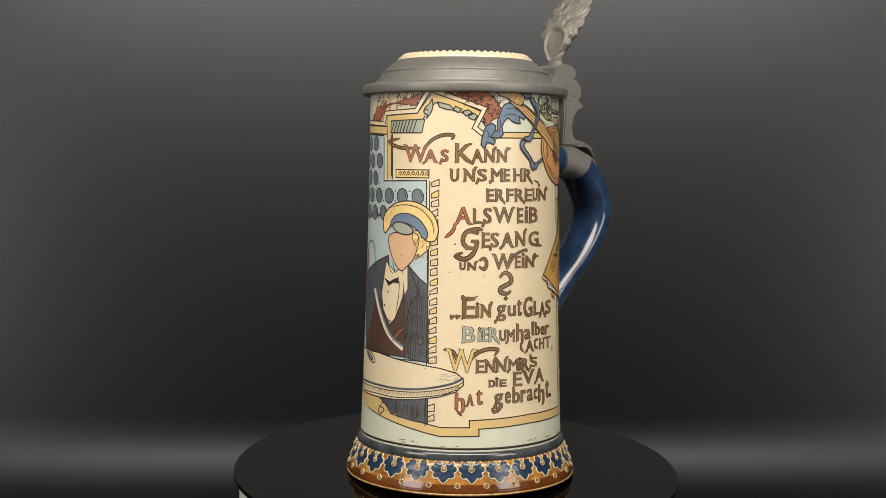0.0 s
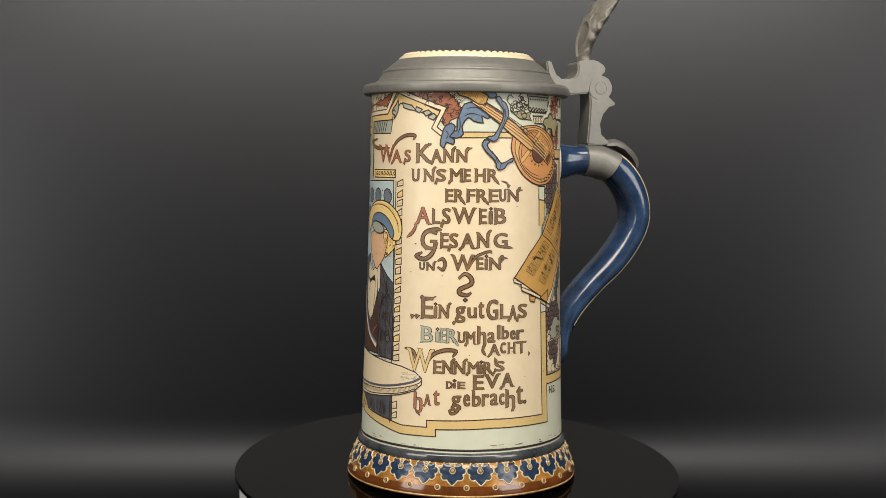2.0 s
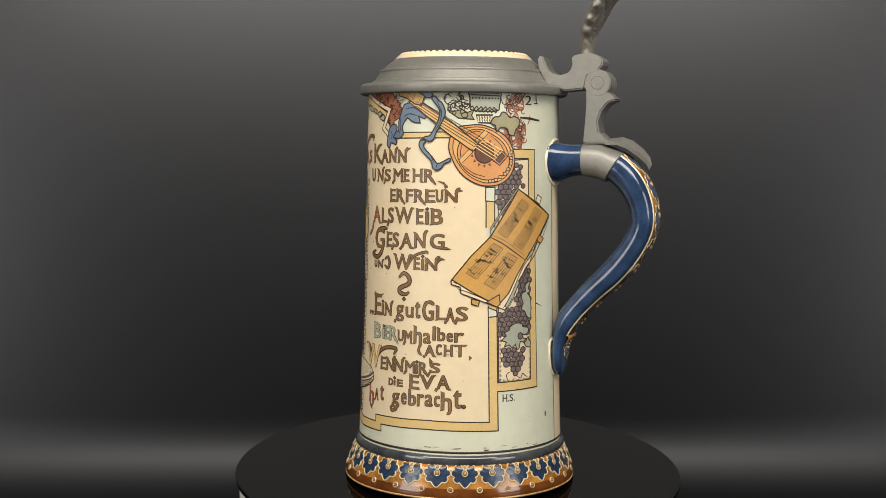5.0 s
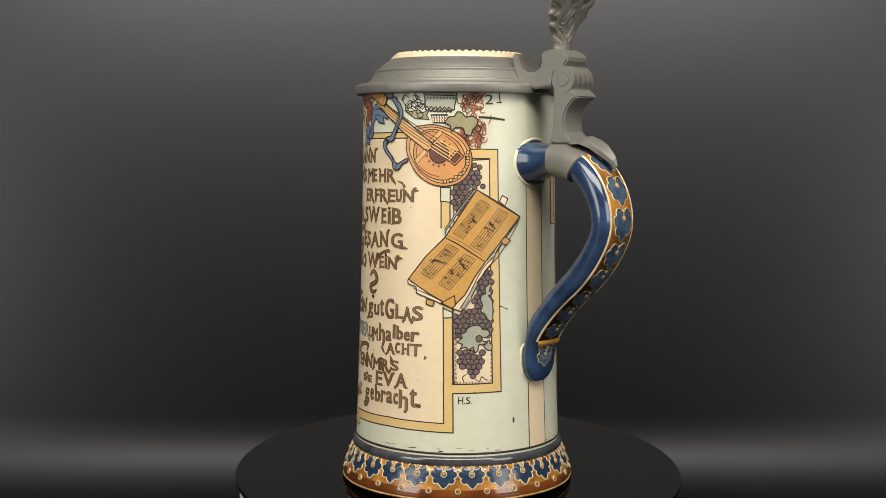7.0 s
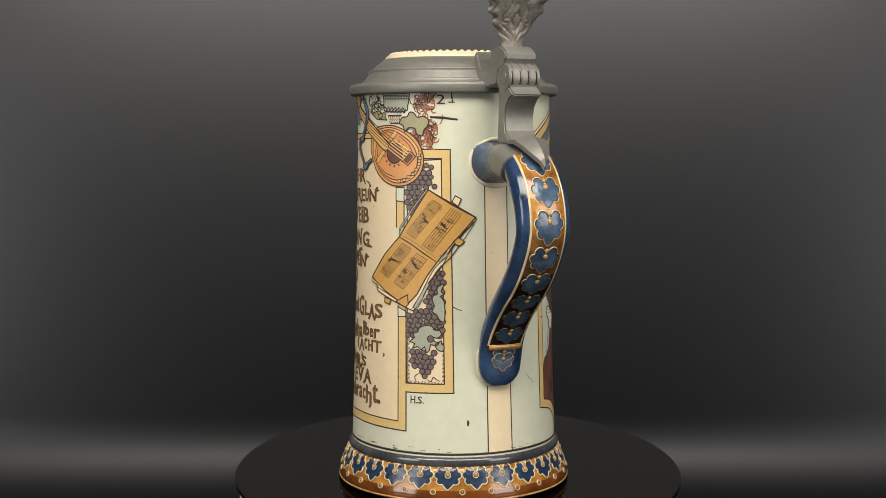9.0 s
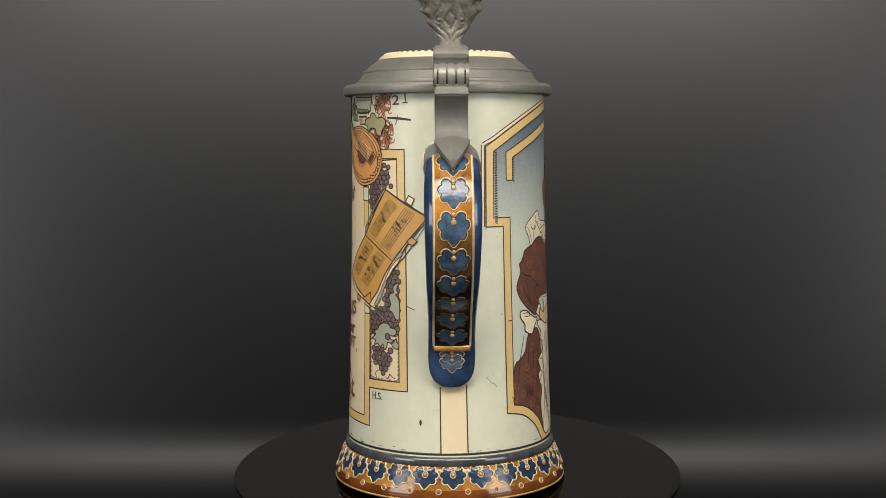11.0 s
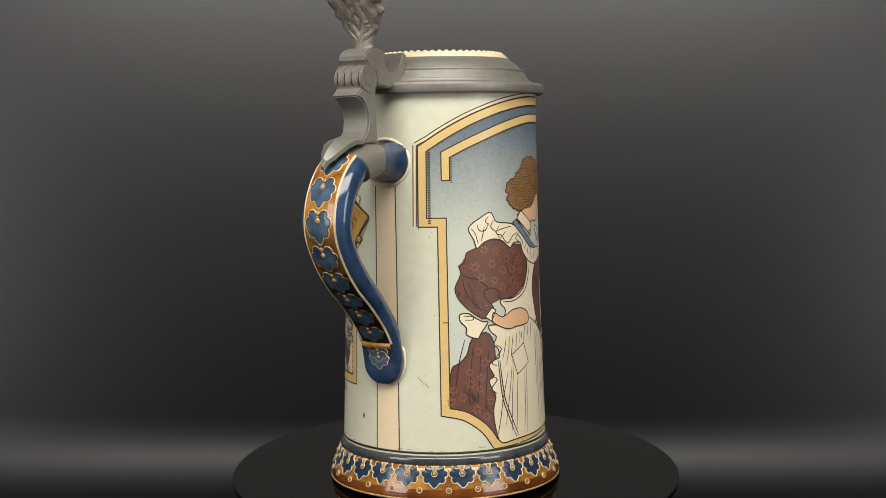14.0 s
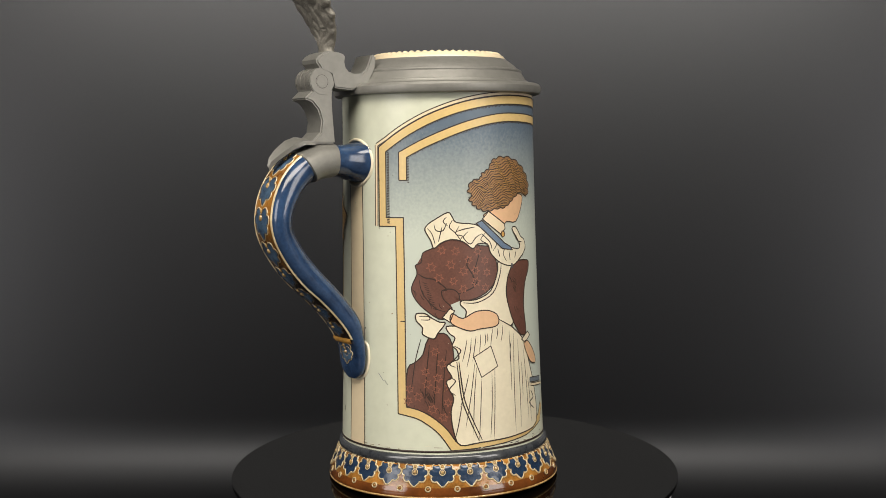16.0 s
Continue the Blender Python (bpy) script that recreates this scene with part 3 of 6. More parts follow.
def glyph(letter, swell):
    """Corners, faces and the left and right edge of a letter of the built-in font, by its cap height."""
    key = (letter, swell)
    if key not in glyphs:
        curve = bpy.data.curves.new("letter", "FONT")
        curve.body, curve.size, curve.offset, curve.resolution_u = letter, 1.0, swell, 3
        ob = new("letter", curve)
        me = bpy.data.meshes.new_from_object(ob.evaluated_get(bpy.context.evaluated_depsgraph_get()))
        corners = [(v.co.x / 0.73, v.co.y / 0.73) for v in me.vertices]
        glyphs[key] = (corners, [tuple(f.vertices) for f in me.polygons], min(c[0] for c in corners), max(c[0] for c in corners), min(c[1] for c in corners), max(c[1] for c in corners))
        bpy.data.objects.remove(ob)
        bpy.data.curves.remove(curve)
        bpy.data.meshes.remove(me)
    return glyphs[key]


# feet and heads of the letters' stems that carry pointed serifs, by width and height
SERIFS = {"A": [(0.02, 0), (0.98, 0)], "N": [(0.05, 0), (0.05, 1), (0.95, 1)], "K": [(0.1, 0), (0.1, 1), (0.95, 0), (0.9, 1)], "U": [(0.06, 1), (0.94, 1)], "M": [(0.04, 0), (0.96, 0), (0.08, 1), (0.92, 1)],
          "E": [(0.1, 0), (0.1, 1), (0.95, 0.05), (0.9, 0.95)], "H": [(0.07, 0), (0.07, 1), (0.93, 0), (0.93, 1)], "R": [(0.1, 0), (0.1, 1), (0.95, 0)], "F": [(0.1, 0), (0.1, 1), (0.95, 0.95)], "L": [(0.1, 0), (0.1, 1), (0.95, 0.05)],
          "I": [(0.5, 0), (0.5, 1)], "W": [(0.02, 1), (0.5, 1), (0.98, 1)], "B": [(0.08, 0), (0.08, 1)], "D": [(0.08, 0), (0.08, 1)], "T": [(0.5, 0), (0.03, 0.95), (0.97, 0.95)], "V": [(0.02, 1), (0.98, 1)], "S": [(0.9, 0.88), (0.08, 0.12)],
          "G": [(0.88, 0.85)], "C": [(0.92, 0.85), (0.92, 0.12)], "u": [(0.1, 0.72), (0.9, 0.72)], "h": [(0.1, 0), (0.1, 1), (0.9, 0)], "b": [(0.08, 1)], "r": [(0.15, 0), (0.15, 0.72)], "n": [(0.1, 0), (0.9, 0)], "l": [(0.5, 0), (0.5, 1)],
          "m": [(0.05, 0), (0.5, 0), (0.95, 0)], "d": [(0.92, 1)]}


TAILS = {"R": [(0.55, 0.48), (0.85, 0.1), (1.15, -0.24)], "N": [(0.92, 0.6), (0.98, 1.05), (1.22, 1.14)], "A": [(0.06, 0.06), (-0.08, -0.14)], "M": [(0.04, 0.1), (-0.08, -0.18)], "S": [(0.1, 0.1), (-0.06, -0.22)],
         "K": [(0.9, 0.05), (1.12, -0.08)], "h": [(0.86, 0.2), (0.8, -0.1), (0.55, -0.25)], "g": [(0.1, 0.1), (-0.08, 0.0), (0.0, -0.12)]}


def word(letters, boxes, slip=None, nib=0.023, edge=0.17):
    """One word painted with a broad nib, each letter between its lower left and upper right corners."""
    pic = Picture()
    slip = slip or UMBER
    for c, (x0, z0, x1, z1) in zip(letters, boxes):
        tall, wide = z1 - z0, x1 - x0
        corners, faces, left, right, low, top = glyph(c, 0.0)
        fine = 0.55 if c in "MW" else 1.0
        pen = nib * tall * fine
        inset_x, inset_z = pen + edge, pen * 0.3 + edge * 0.7

        def at(u, v, dx=0.0, dz=0.0):
            return (x0 + inset_x + (u - left) / (right - left) * (wide - 2 * inset_x) + dx, z0 + inset_z + (v - low) / (top - low) * (tall - 2 * inset_z) + dz)

        layer = 4.0
        for k in (-1, -0.35, 0.35, 1):
            for ex, ez in ((-1, -1), (-1, 1), (1, -1), (1, 1)):
                for f in faces:
                    pic.face([at(*corners[i], pen * k + edge * ex, 0.3 * pen * k + 0.8 * edge * ez) for i in f], INK, layer)
                layer += 0.05
        layer = 5.2
        for k in (-0.6, 0, 0.6):
            for f in faces:
                pic.face([at(*corners[i], pen * k, 0.3 * pen * k) for i in f], slip, layer)
            layer += 0.06
        for u, v in SERIFS.get(c, ()):
            sx, sz = x0 + u * wide, z0 + v * tall
            s, h, up = 0.15 * min(wide, tall * 0.9), 0.06 * tall, (1 if v < 0.5 else -1)
            pic.face([(sx - s, sz - up * h), (sx + s, sz - up * h * 0.5), (sx + s * 0.45, sz + up * h * 1.4), (sx - s * 0.45, sz + up * h * 1.4)], INK, 4.9)
            s, h = s * 0.6, h * 0.4
            pic.face([(sx - s, sz - up * h), (sx + s, sz - up * h), (sx + s * 0.5, sz + up * h * 4), (sx - s * 0.5, sz + up * h * 4)], slip, 5.5)
        if c in TAILS and slip is not INK:
            path = [(x0 + u * wide, z0 + v * tall) for u, v in TAILS[c]]
            pic.line(path, 0.14 * tall + 0.36, INK, 3.8, smooth=4 if len(path) > 2 else 0, taper=0.25)
            pic.line(path, 0.14 * tall - 0.12, slip, 5.6, smooth=4 if len(path) > 2 else 0, taper=0.15)
        if c == "I":
            mid = (x0 + x1) / 2
            pic.fill([(mid - 0.6, z1 + 0.95), (mid, z1 + 1.5), (mid + 0.6, z1 + 0.95), (mid, z1 + 0.35)], slip, 5.2, 0.3)
    return pic


VERSE = [
    ("WAS", RUST, [(-142.0, 126.5, -131.6, 133.2), (-133.0, 126.6, -127.5, 131.6), (-126.2, 126.9, -122.9, 131.6)]),
    ("KANN", None, [(-120.5, 126.8, -114.0, 133.8), (-114.0, 126.9, -109.6, 131.9), (-109.1, 126.9, -104.9, 132.0), (-104.0, 127.0, -99.7, 131.8)]),
    ("UNS", None, [(-122.3, 119.4, -118.8, 124.2), (-117.0, 119.5, -112.6, 124.3), (-111.9, 119.6, -107.9, 124.4)]),
    ("MEHR", None, [(-106.4, 119.6, -101.4, 124.5), (-101.1, 119.7, -98.3, 124.5), (-96.8, 119.7, -92.5, 124.6), (-91.9, 119.8, -87.6, 124.6)]),
    ("ERFREUN", None, [(-108.1, 111.9, -104.9, 116.8), (-104.6, 112.0, -100.8, 116.8), (-99.9, 112.0, -96.5, 116.9), (-96.1, 112.0, -91.7, 116.9), (-91.3, 112.0, -87.2, 116.9), (-87.0, 112.2, -84.0, 116.9), (-83.5, 112.2, -78.4, 116.9)]),
    ("A", RUST, [(-120.1, 103.3, -114.0, 109.9)]), ("LS", None, [(-113.3, 103.5, -109.9, 109.2), (-109.3, 103.5, -105.8, 109.6)]),
    ("WEIB", None, [(-105.0, 103.6, -96.4, 109.7), (-95.0, 103.7, -91.9, 109.5), (-91.2, 103.7, -89.5, 108.6), (-88.9, 103.7, -83.9, 109.7)]),
    ("GESANG", None, [(-118.0, 93.4, -110.9, 101.2), (-109.8, 94.3, -106.4, 100.1), (-106.3, 94.4, -102.8, 100.1), (-101.9, 94.4, -96.6, 100.1), (-95.7, 94.6, -90.8, 100.4), (-89.2, 94.5, -83.2, 100.3)]),
    ("UN", None, [(-118.2, 85.7, -115.8, 88.6), (-115.2, 85.6, -111.8, 88.7)]),
    ("WEIN", None, [(-105.2, 85.8, -96.8, 91.8), (-95.8, 86.3, -93.0, 91.0), (-92.6, 86.3, -91.2, 90.5), (-90.8, 86.2, -85.9, 90.9)]),
    ("EIN", None, [(-117.1, 67.2, -112.0, 75.5), (-111.9, 67.5, -110.4, 71.9), (-109.9, 67.5, -105.8, 72.6)]),
    ("gut", None, [(-103.7, 65.9, -99.6, 72.3), (-99.0, 67.7, -95.3, 71.9), (-94.9, 67.6, -92.4, 74.1)]),
    ("GLAS", None, [(-91.8, 66.9, -86.9, 74.9), (-86.3, 67.5, -82.3, 72.9), (-82.5, 66.9, -79.0, 72.4), (-78.7, 67.2, -74.1, 72.8)]),
    ("BIER", LEAFGREY, [(-116.9, 58.0, -111.8, 64.1), (-111.0, 58.3, -109.4, 62.3), (-109.2, 58.3, -107.0, 63.6), (-106.8, 58.2, -102.7, 63.6)]),
    ("UM", None, [(-102.5, 58.2, -99.5, 62.5), (-99.3, 57.8, -95.8, 62.5)]),
    ("halber", None, [(-95.2, 58.0, -91.6, 64.6), (-91.3, 58.2, -88.0, 62.4), (-87.5, 59.6, -86.0, 65.0), (-85.6, 59.4, -82.4, 64.5), (-82.1, 59.2, -79.5, 62.8), (-79.2, 59.1, -75.4, 62.9)]),
    ("ACHT", None, [(-90.6, 53.4, -86.3, 57.8), (-86.1, 54.0, -83.7, 58.3), (-83.0, 53.8, -79.6, 58.1), (-79.2, 53.7, -74.6, 58.3)]),
    ("W", OCHRE, [(-122.3, 46.2, -111.8, 55.1)]), ("ENN", None, [(-111.6, 46.2, -108.3, 51.2), (-108.1, 46.3, -104.0, 51.3), (-103.8, 46.3, -99.4, 51.3)]),
    ("MIR", None, [(-98.6, 46.5, -94.2, 51.0), (-94.1, 46.4, -92.9, 50.0), (-92.7, 46.4, -89.2, 51.0)]), ("S", None, [(-88.5, 47.1, -84.2, 51.1)]),
    ("DIE", None, [(-106.6, 40.6, -104.0, 43.4), (-103.9, 40.8, -102.9, 42.8), (-102.3, 40.6, -99.3, 43.4)]),
    ("EVA", None, [(-96.6, 40.3, -92.4, 45.9), (-92.1, 40.7, -86.3, 46.2), (-85.6, 41.0, -80.5, 46.5)]),
    ("hAt", RUST, [(-119.3, 32.3, -115.5, 38.6), (-114.9, 33.7, -112.3, 38.1), (-111.4, 33.9, -108.8, 39.7)]),
    ("gebracht", None, [(-104.7, 32.0, -100.7, 38.1), (-100.1, 33.9, -97.5, 38.6), (-96.9, 33.8, -93.4, 39.9), (-93.2, 34.0, -90.3, 38.7), (-90.1, 34.1, -86.8, 38.8), (-86.5, 34.2, -84.2, 38.6), (-83.9, 33.1, -79.7, 39.9), (-79.3, 33.8, -76.0, 40.9)])]
for letters, slip, boxes in VERSE:
    word(letters, boxes, slip).wrap("painted_word", body, "word in outlined brown lettering")

# pen flourishes of the great initials, commas and stops
p = Picture()
for width, mat, layer in ((1.5, INK, 4.0), (0.85, UMBER, 5.0)):
    p.line([(-144.3, 135.8), (-150.7, 134.5), (-144, 132.2), (-134.6, 132.2)], width, mat, layer, smooth=5, taper=0.35)
    p.line([(-134.1, 129.3), (-130.7, 134.4), (-125.6, 137), (-121.2, 137), (-122, 135.3)], width, mat, layer, smooth=5, taper=0.4)
    p.line([(-119.8, 103), (-121.4, 100.1), (-124.3, 97.8)], width, RUST if mat is UMBER else INK, layer, smooth=5, taper=0.2)
    p.line([(-110.9, 96.6), (-112.9, 92.2), (-116.1, 89.9), (-119.5, 91), (-116.9, 92.5)], width * 1.3, mat, layer, smooth=5, taper=0.4)
    p.line([(-115.4, 93.4), (-117, 97), (-115.6, 100.3), (-111.2, 101.4), (-109.3, 101)], width * 1.2, mat, layer, smooth=5, taper=0.4)
    p.line([(-98.9, 86.2), (-95.9, 91.2), (-90.7, 93.2), (-89.9, 92.3)], width * 0.8, mat, layer, smooth=5, taper=0.4)
    p.line([(-110.7, 89.3), (-108.7, 90.2), (-107.7, 88.3), (-108.6, 86.1), (-110.7, 87.1)], width, mat, layer, smooth=5, taper=0.5)
    p.line([(-102.5, 82.7), (-100.2, 84.7), (-97.8, 83.2), (-97.7, 80.8), (-101.8, 78.8), (-101.8, 77.1), (-99.2, 76.5), (-97.5, 77.6)], width * 1.3, mat, layer, smooth=3, taper=0.5)
    p.line([(-115.2, 48.1), (-112, 53.1), (-107.5, 55.2), (-103.1, 55), (-104.4, 52.7)], width * 1.1, mat, layer, smooth=5, taper=0.4)
    p.line([(-123.9, 55.1), (-120, 54.2), (-118.3, 50)], width, mat, layer, smooth=5, taper=0.3)
    p.line([(-87.3, 51.2), (-88.1, 51.9), (-88.3, 50.6)], width * 0.8, mat, layer)
    p.line([(-121.6, 68.3), (-120.4, 67.8), (-121.2, 66.6)], width, mat, layer, taper=0.4)
    p.line([(-119.4, 68.5), (-118.3, 67.9), (-119.1, 66.8)], width, mat, layer, taper=0.4)
    p.line([(-73.5, 54), (-72.9, 53.3), (-73.5, 52.3)], width * 0.55, mat, layer, taper=0.4)
    p.line([(-83.6, 119.2), (-82.9, 118.3), (-83.4, 117.4)], width * 0.8, mat, layer, taper=0.4)
    p.line([(-86.2, 120.2), (-83.9, 119.4), (-82.4, 117.7)], width * 0.6, mat, layer, taper=0.4)
    p.line([(-79.8, 115.5), (-78.5, 116.6), (-76.5, 116.6)], width * 0.8, mat, layer, taper=0.3)
    p.line([(-100.4, 129.9), (-99.6, 132), (-97.8, 132.5)], width * 0.8, mat, layer, taper=0.3)
    p.line([(-85.2, 94.4), (-82.7, 94.8), (-80.8, 94.4)], width * 0.8, mat, layer, taper=0.2)
    p.line([(-86.7, 88), (-84.9, 90.8), (-83.1, 90.5)], width * 0.8, mat, layer, taper=0.3)
    p.line([(-119, 32.7), (-117.6, 30.7), (-116.4, 29.5)], width * 0.8, mat, layer, taper=0.3)
    p.line([(-105.3, 32.5), (-104.4, 31), (-102.3, 32), (-101.9, 34.8)], width * 0.9, mat, layer, smooth=4, taper=0.4)
    p.line([(-117.5, 74.6), (-116.7, 75.7), (-114.9, 74.3), (-110.9, 75.8)], width * 0.6, mat, layer, smooth=4, taper=0.4)
    p.line([(-92.5, 57.3), (-92.9, 55.2), (-91.6, 53.4)], width * 0.8, mat, layer, smooth=4, taper=0.3)
p.disc(-99.8, 74.7, 0.8, 0.7, UMBER, 5, 0.35, 4)
p.disc(-75.3, 34.6, 0.65, 0.65, UMBER, 5, 0.35, 6)
p.wrap("painted_flourish", body, "pen flourishes and stops of the verse")

# capacity mark, fill line, initials and small flaws of the wall
p = Picture()
p.line([(-54.9, 153.1), (-53.8, 153.9), (-54.5, 149.5)], 0.45, INK, 5, taper=0.8)
p.wrap("capacity_mark", body, "dark capacity figure")
p = word("2", [(-50.8, 149.3, -47.5, 152.9)], INK, 0.0, 0.04)
p.line([(-53.8, 150.2), (-49.9, 154.4)], 0.4, INK, 5, taper=0.8)
p.wrap("capacity_mark", body, "dark capacity figure")
p = Picture()
p.line([(-45.1, 154.2), (-44.9, 152.1), (-44.6, 150)], 0.5, INK, 5, taper=0.9)
p.line([(-46.2, 154.3), (-44.7, 154.3)], 0.35, INK, 5, taper=1)
p.line([(-46.2, 150), (-43.8, 150)], 0.35, INK, 5, taper=1)
p.wrap("capacity_mark", body, "dark capacity letter")
p = Picture()
p.line([(-53.3, 144.5), (-48.1, 144.2), (-42.6, 143.5)], 0.95, INK, 3, taper=0.75)
p.wrap("fill_line", body, "short dark fill line")
p = word("H.S.", [(-60.5, 36, -58.6, 38.7), (-58.3, 36, -57.9, 36.5), (-57.6, 36, -56.0, 38.7), (-55.7, 36, -55.3, 36.5)], INK, 0.0, 0.03)
p.wrap("initials", body, "small dark initials")
for path, wide, mat, layer in (([(-38.9, 29.9), (-38.8, 28.8), (-38.9, 27.7)], 1.0, INK, 2), ([(-44.7, 73.1), (-43.6, 72.8)], 0.3, INK, 3.6), ([(-43.2, 72.4), (-41, 71.7)], 0.25, INK, 2), ([(-11.3, 43.7), (-9.8, 41.8)], 0.5, LEAFGREY, 2), ([(-4.2, 66.7), (-2.1, 66.7)], 0.3, INK, 4), ([(-21.1, 63.4), (-21.1, 62.8)], 0.4, INK, 2), ([(-43.6, 70.3), (-44.1, 68.8)], 0.6, CREAM, 2), ([(-120.4, 95.5), (-119.7, 95.6)], 0.4, INK, 2), ([(-44.1, 72.8), (-43, 72.6)], 0.25, INK, 2), ([(-14.1, 46.1), (-11.6, 43.1)], 0.25, SLATE, 2), ([(-122.1, 84.7), (-121.7, 84.8)], 0.35, INK, 2)):
    p = Picture()
    p.line(path, wide, mat, layer)
    p.wrap("kiln_flaw", body, "small dark kiln flaw in the glaze")

# pinholes and scuffs of the glaze
p = Picture()
for k in range(100):
    x, z, r = rng.uniform(-155, 62), rng.uniform(18, 152), rng.choice((0.1, 0.12, 0.16, 0.22))
    p.disc(x, z, r * rng.uniform(0.8, 1.6), r, rng.choice((INK, UMBER, LEAFGREY)), 16.8, 0, 6, rng.uniform(0, 3))
for k in range(46):
    x, z = rng.uniform(-150, 60), rng.choice((17.6, 17.8, 18.2, 18.6)) + rng.uniform(0, 0.5)
    p.line([(x, z), (x + rng.uniform(0.6, 3.2), z + rng.uniform(-0.15, 0.15))], rng.uniform(0.12, 0.3), rng.choice((INK, UMBER, UMBER, PALE)), 2.6, taper=0.3)
tagged(p.wrap("speckle", body, "scattered pinholes and small scuffs in the glaze"), kind="stuff")

# bare stripe behind the handle
p = Picture()
p.face([(-45.3 * PER_DEGREE, 17.0), (-31.0 * PER_DEGREE, 17.0), (-33.0 * PER_DEGREE, 122.0), (-46.6 * PER_DEGREE, 122.0)], CREAM, 1)
p.line([(-45.3 * PER_DEGREE, 17.0), (-46.6 * PER_DEGREE, 122.0)], 0.35, INK, 2, taper=1)
p.line([(-31.0 * PER_DEGREE, 17.0), (-33.0 * PER_DEGREE, 122.0)], 0.35, INK, 2, taper=1)
p.wrap("painted_stripe", body, "cream stripe between dark lines")

# ---- mandolin, ribbon, barrel and vine ----
p = Picture()
p.fill([(-62.7, 128), (-48.1, 128.7), (-47.3, 43.7), (-62.1, 43.5)], CREAM, 0.8, 0.35)
(left_x, low_z), (right_x, _) = (-61.8, 43.7), (-47.5, 43.9)
for k in range(36):
    z = low_z + k * 0.5
    p.line([(left_x, z), (left_x + rng.uniform(0.5, 1.0), z)], 0.18, INK, 2)
    p.line([(right_x - rng.uniform(0.5, 1.0), z), (right_x, z)], 0.18, INK, 2)
for k in range(26):
    p.line([(left_x + k * 0.55, low_z), (left_x + k * 0.55, low_z + rng.uniform(0.5, 1.0))], 0.18, INK, 2)
p.line([(-58.2, 44.1), (-58.9, 46.2), (-57.2, 47.5)], 0.3, smooth=4)
p.line([(-54.2, 45.4), (-52.6, 44.6), (-51.7, 46.3), (-50.5, 45.4), (-49.2, 44.8)], 0.3, smooth=4)
p.wrap("painted_panel", body, "cream panel with a hatched edge")


def grape(x, z, size, layer):
    pic = Picture()
    pic.disc(x, z, size, size * 0.95, GRAPE, layer, 0.28, 10)
    pic.disc(x - size * 0.3, z + size * 0.35, size * 0.22, size * 0.18, SLATE, layer + 0.9, 0, 6)
    pic.wrap("grape", body)


def bunch(outline, step, size):
    """Grapes packed in an outline."""
    xs, zs = [q[0] for q in outline], [q[1] for q in outline]
    row, z = 0, max(zs)
    while z > min(zs):
        x = min(xs) + (row % 2) * step / 2
        while x < max(xs):
            gx, gz = x + rng.uniform(-0.25, 0.25), z + rng.uniform(-0.25, 0.25)
            if inside(gx, gz, outline):
                grape(gx, gz, size * rng.uniform(0.85, 1.1), 3.5 + 0.1 * (row % 5))
            x += step
        z -= step * 0.87
        row += 1


bunch([(-63.7, 108.9), (-63.8, 115.3), (-61.5, 120.2), (-56.7, 123.8), (-54.6, 125.7), (-51.3, 123.8), (-52, 119.6), (-54.5, 117.5), (-56.7, 113.2), (-60.6, 108.3)], 2.2, 1.15)
bunch([(-61.8, 60.7), (-61.9, 70.4), (-55.4, 72.7), (-51.8, 86.6), (-47.8, 87.7), (-47.7, 60.9), (-54.3, 60.9)], 2.1, 1.15)
bunch([(-61.1, 56.5), (-58.1, 57.6), (-54.3, 55.6), (-50.5, 55.6), (-51.7, 50.2), (-53, 46.3), (-55.9, 46.3), (-57.8, 49), (-61.1, 52.2)], 2.1, 1.15)
for x, z in [(-54.8, 126.4), (-52.8, 125.7), (-51.5, 118.5), (-56.5, 125.3)]:
    grape(x, z, 1.0, 3.6)


p = Picture()
for outline in ([(-61.1, 59.6), (-59.0, 61.3), (-59.9, 62.5), (-57.8, 63.4), (-57.4, 64.7), (-54.9, 66.0), (-52.1, 65.6), (-51.6, 64.4), (-49.2, 64.0), (-48.8, 62.4), (-50.4, 61.2), (-51.9, 61.5), (-51.2, 59.9), (-49.6, 59.5), (-50.8, 58.3), (-52.8, 58.7), (-53.2, 56.6), (-54.4, 55.6), (-55.1, 57.8), (-56.5, 56.5), (-57.7, 57.7), (-59.8, 57.2), (-59.0, 58.9)],
                [(-51.1, 58.5), (-50.0, 59.5), (-48.8, 60.3), (-48.6, 59.1), (-47.6, 58.1), (-48.2, 56.3), (-50.0, 56.7), (-50.6, 57.5)],
                [(-51.7, 77.4), (-50.2, 78.0), (-50.5, 79.9), (-49.5, 81.1), (-47.7, 81.8), (-48.9, 79.1), (-47.7, 77.9), (-49.2, 77.1), (-47.6, 75.0), (-47.5, 67.9), (-49.2, 67.9), (-50.1, 69.3), (-50.9, 70.5), (-52.3, 71.3), (-51.4, 73.4), (-52.3, 75.8)]):
    p.fill(outline, LEAFGREY, 6, 0.35, 2)
p.disc(-52.8, 60.9, 1.2, 1.3, GRAPE, 7.5, 0.3, 8)
p.wrap("painted_leaf", body, "grey-green vine leaves")

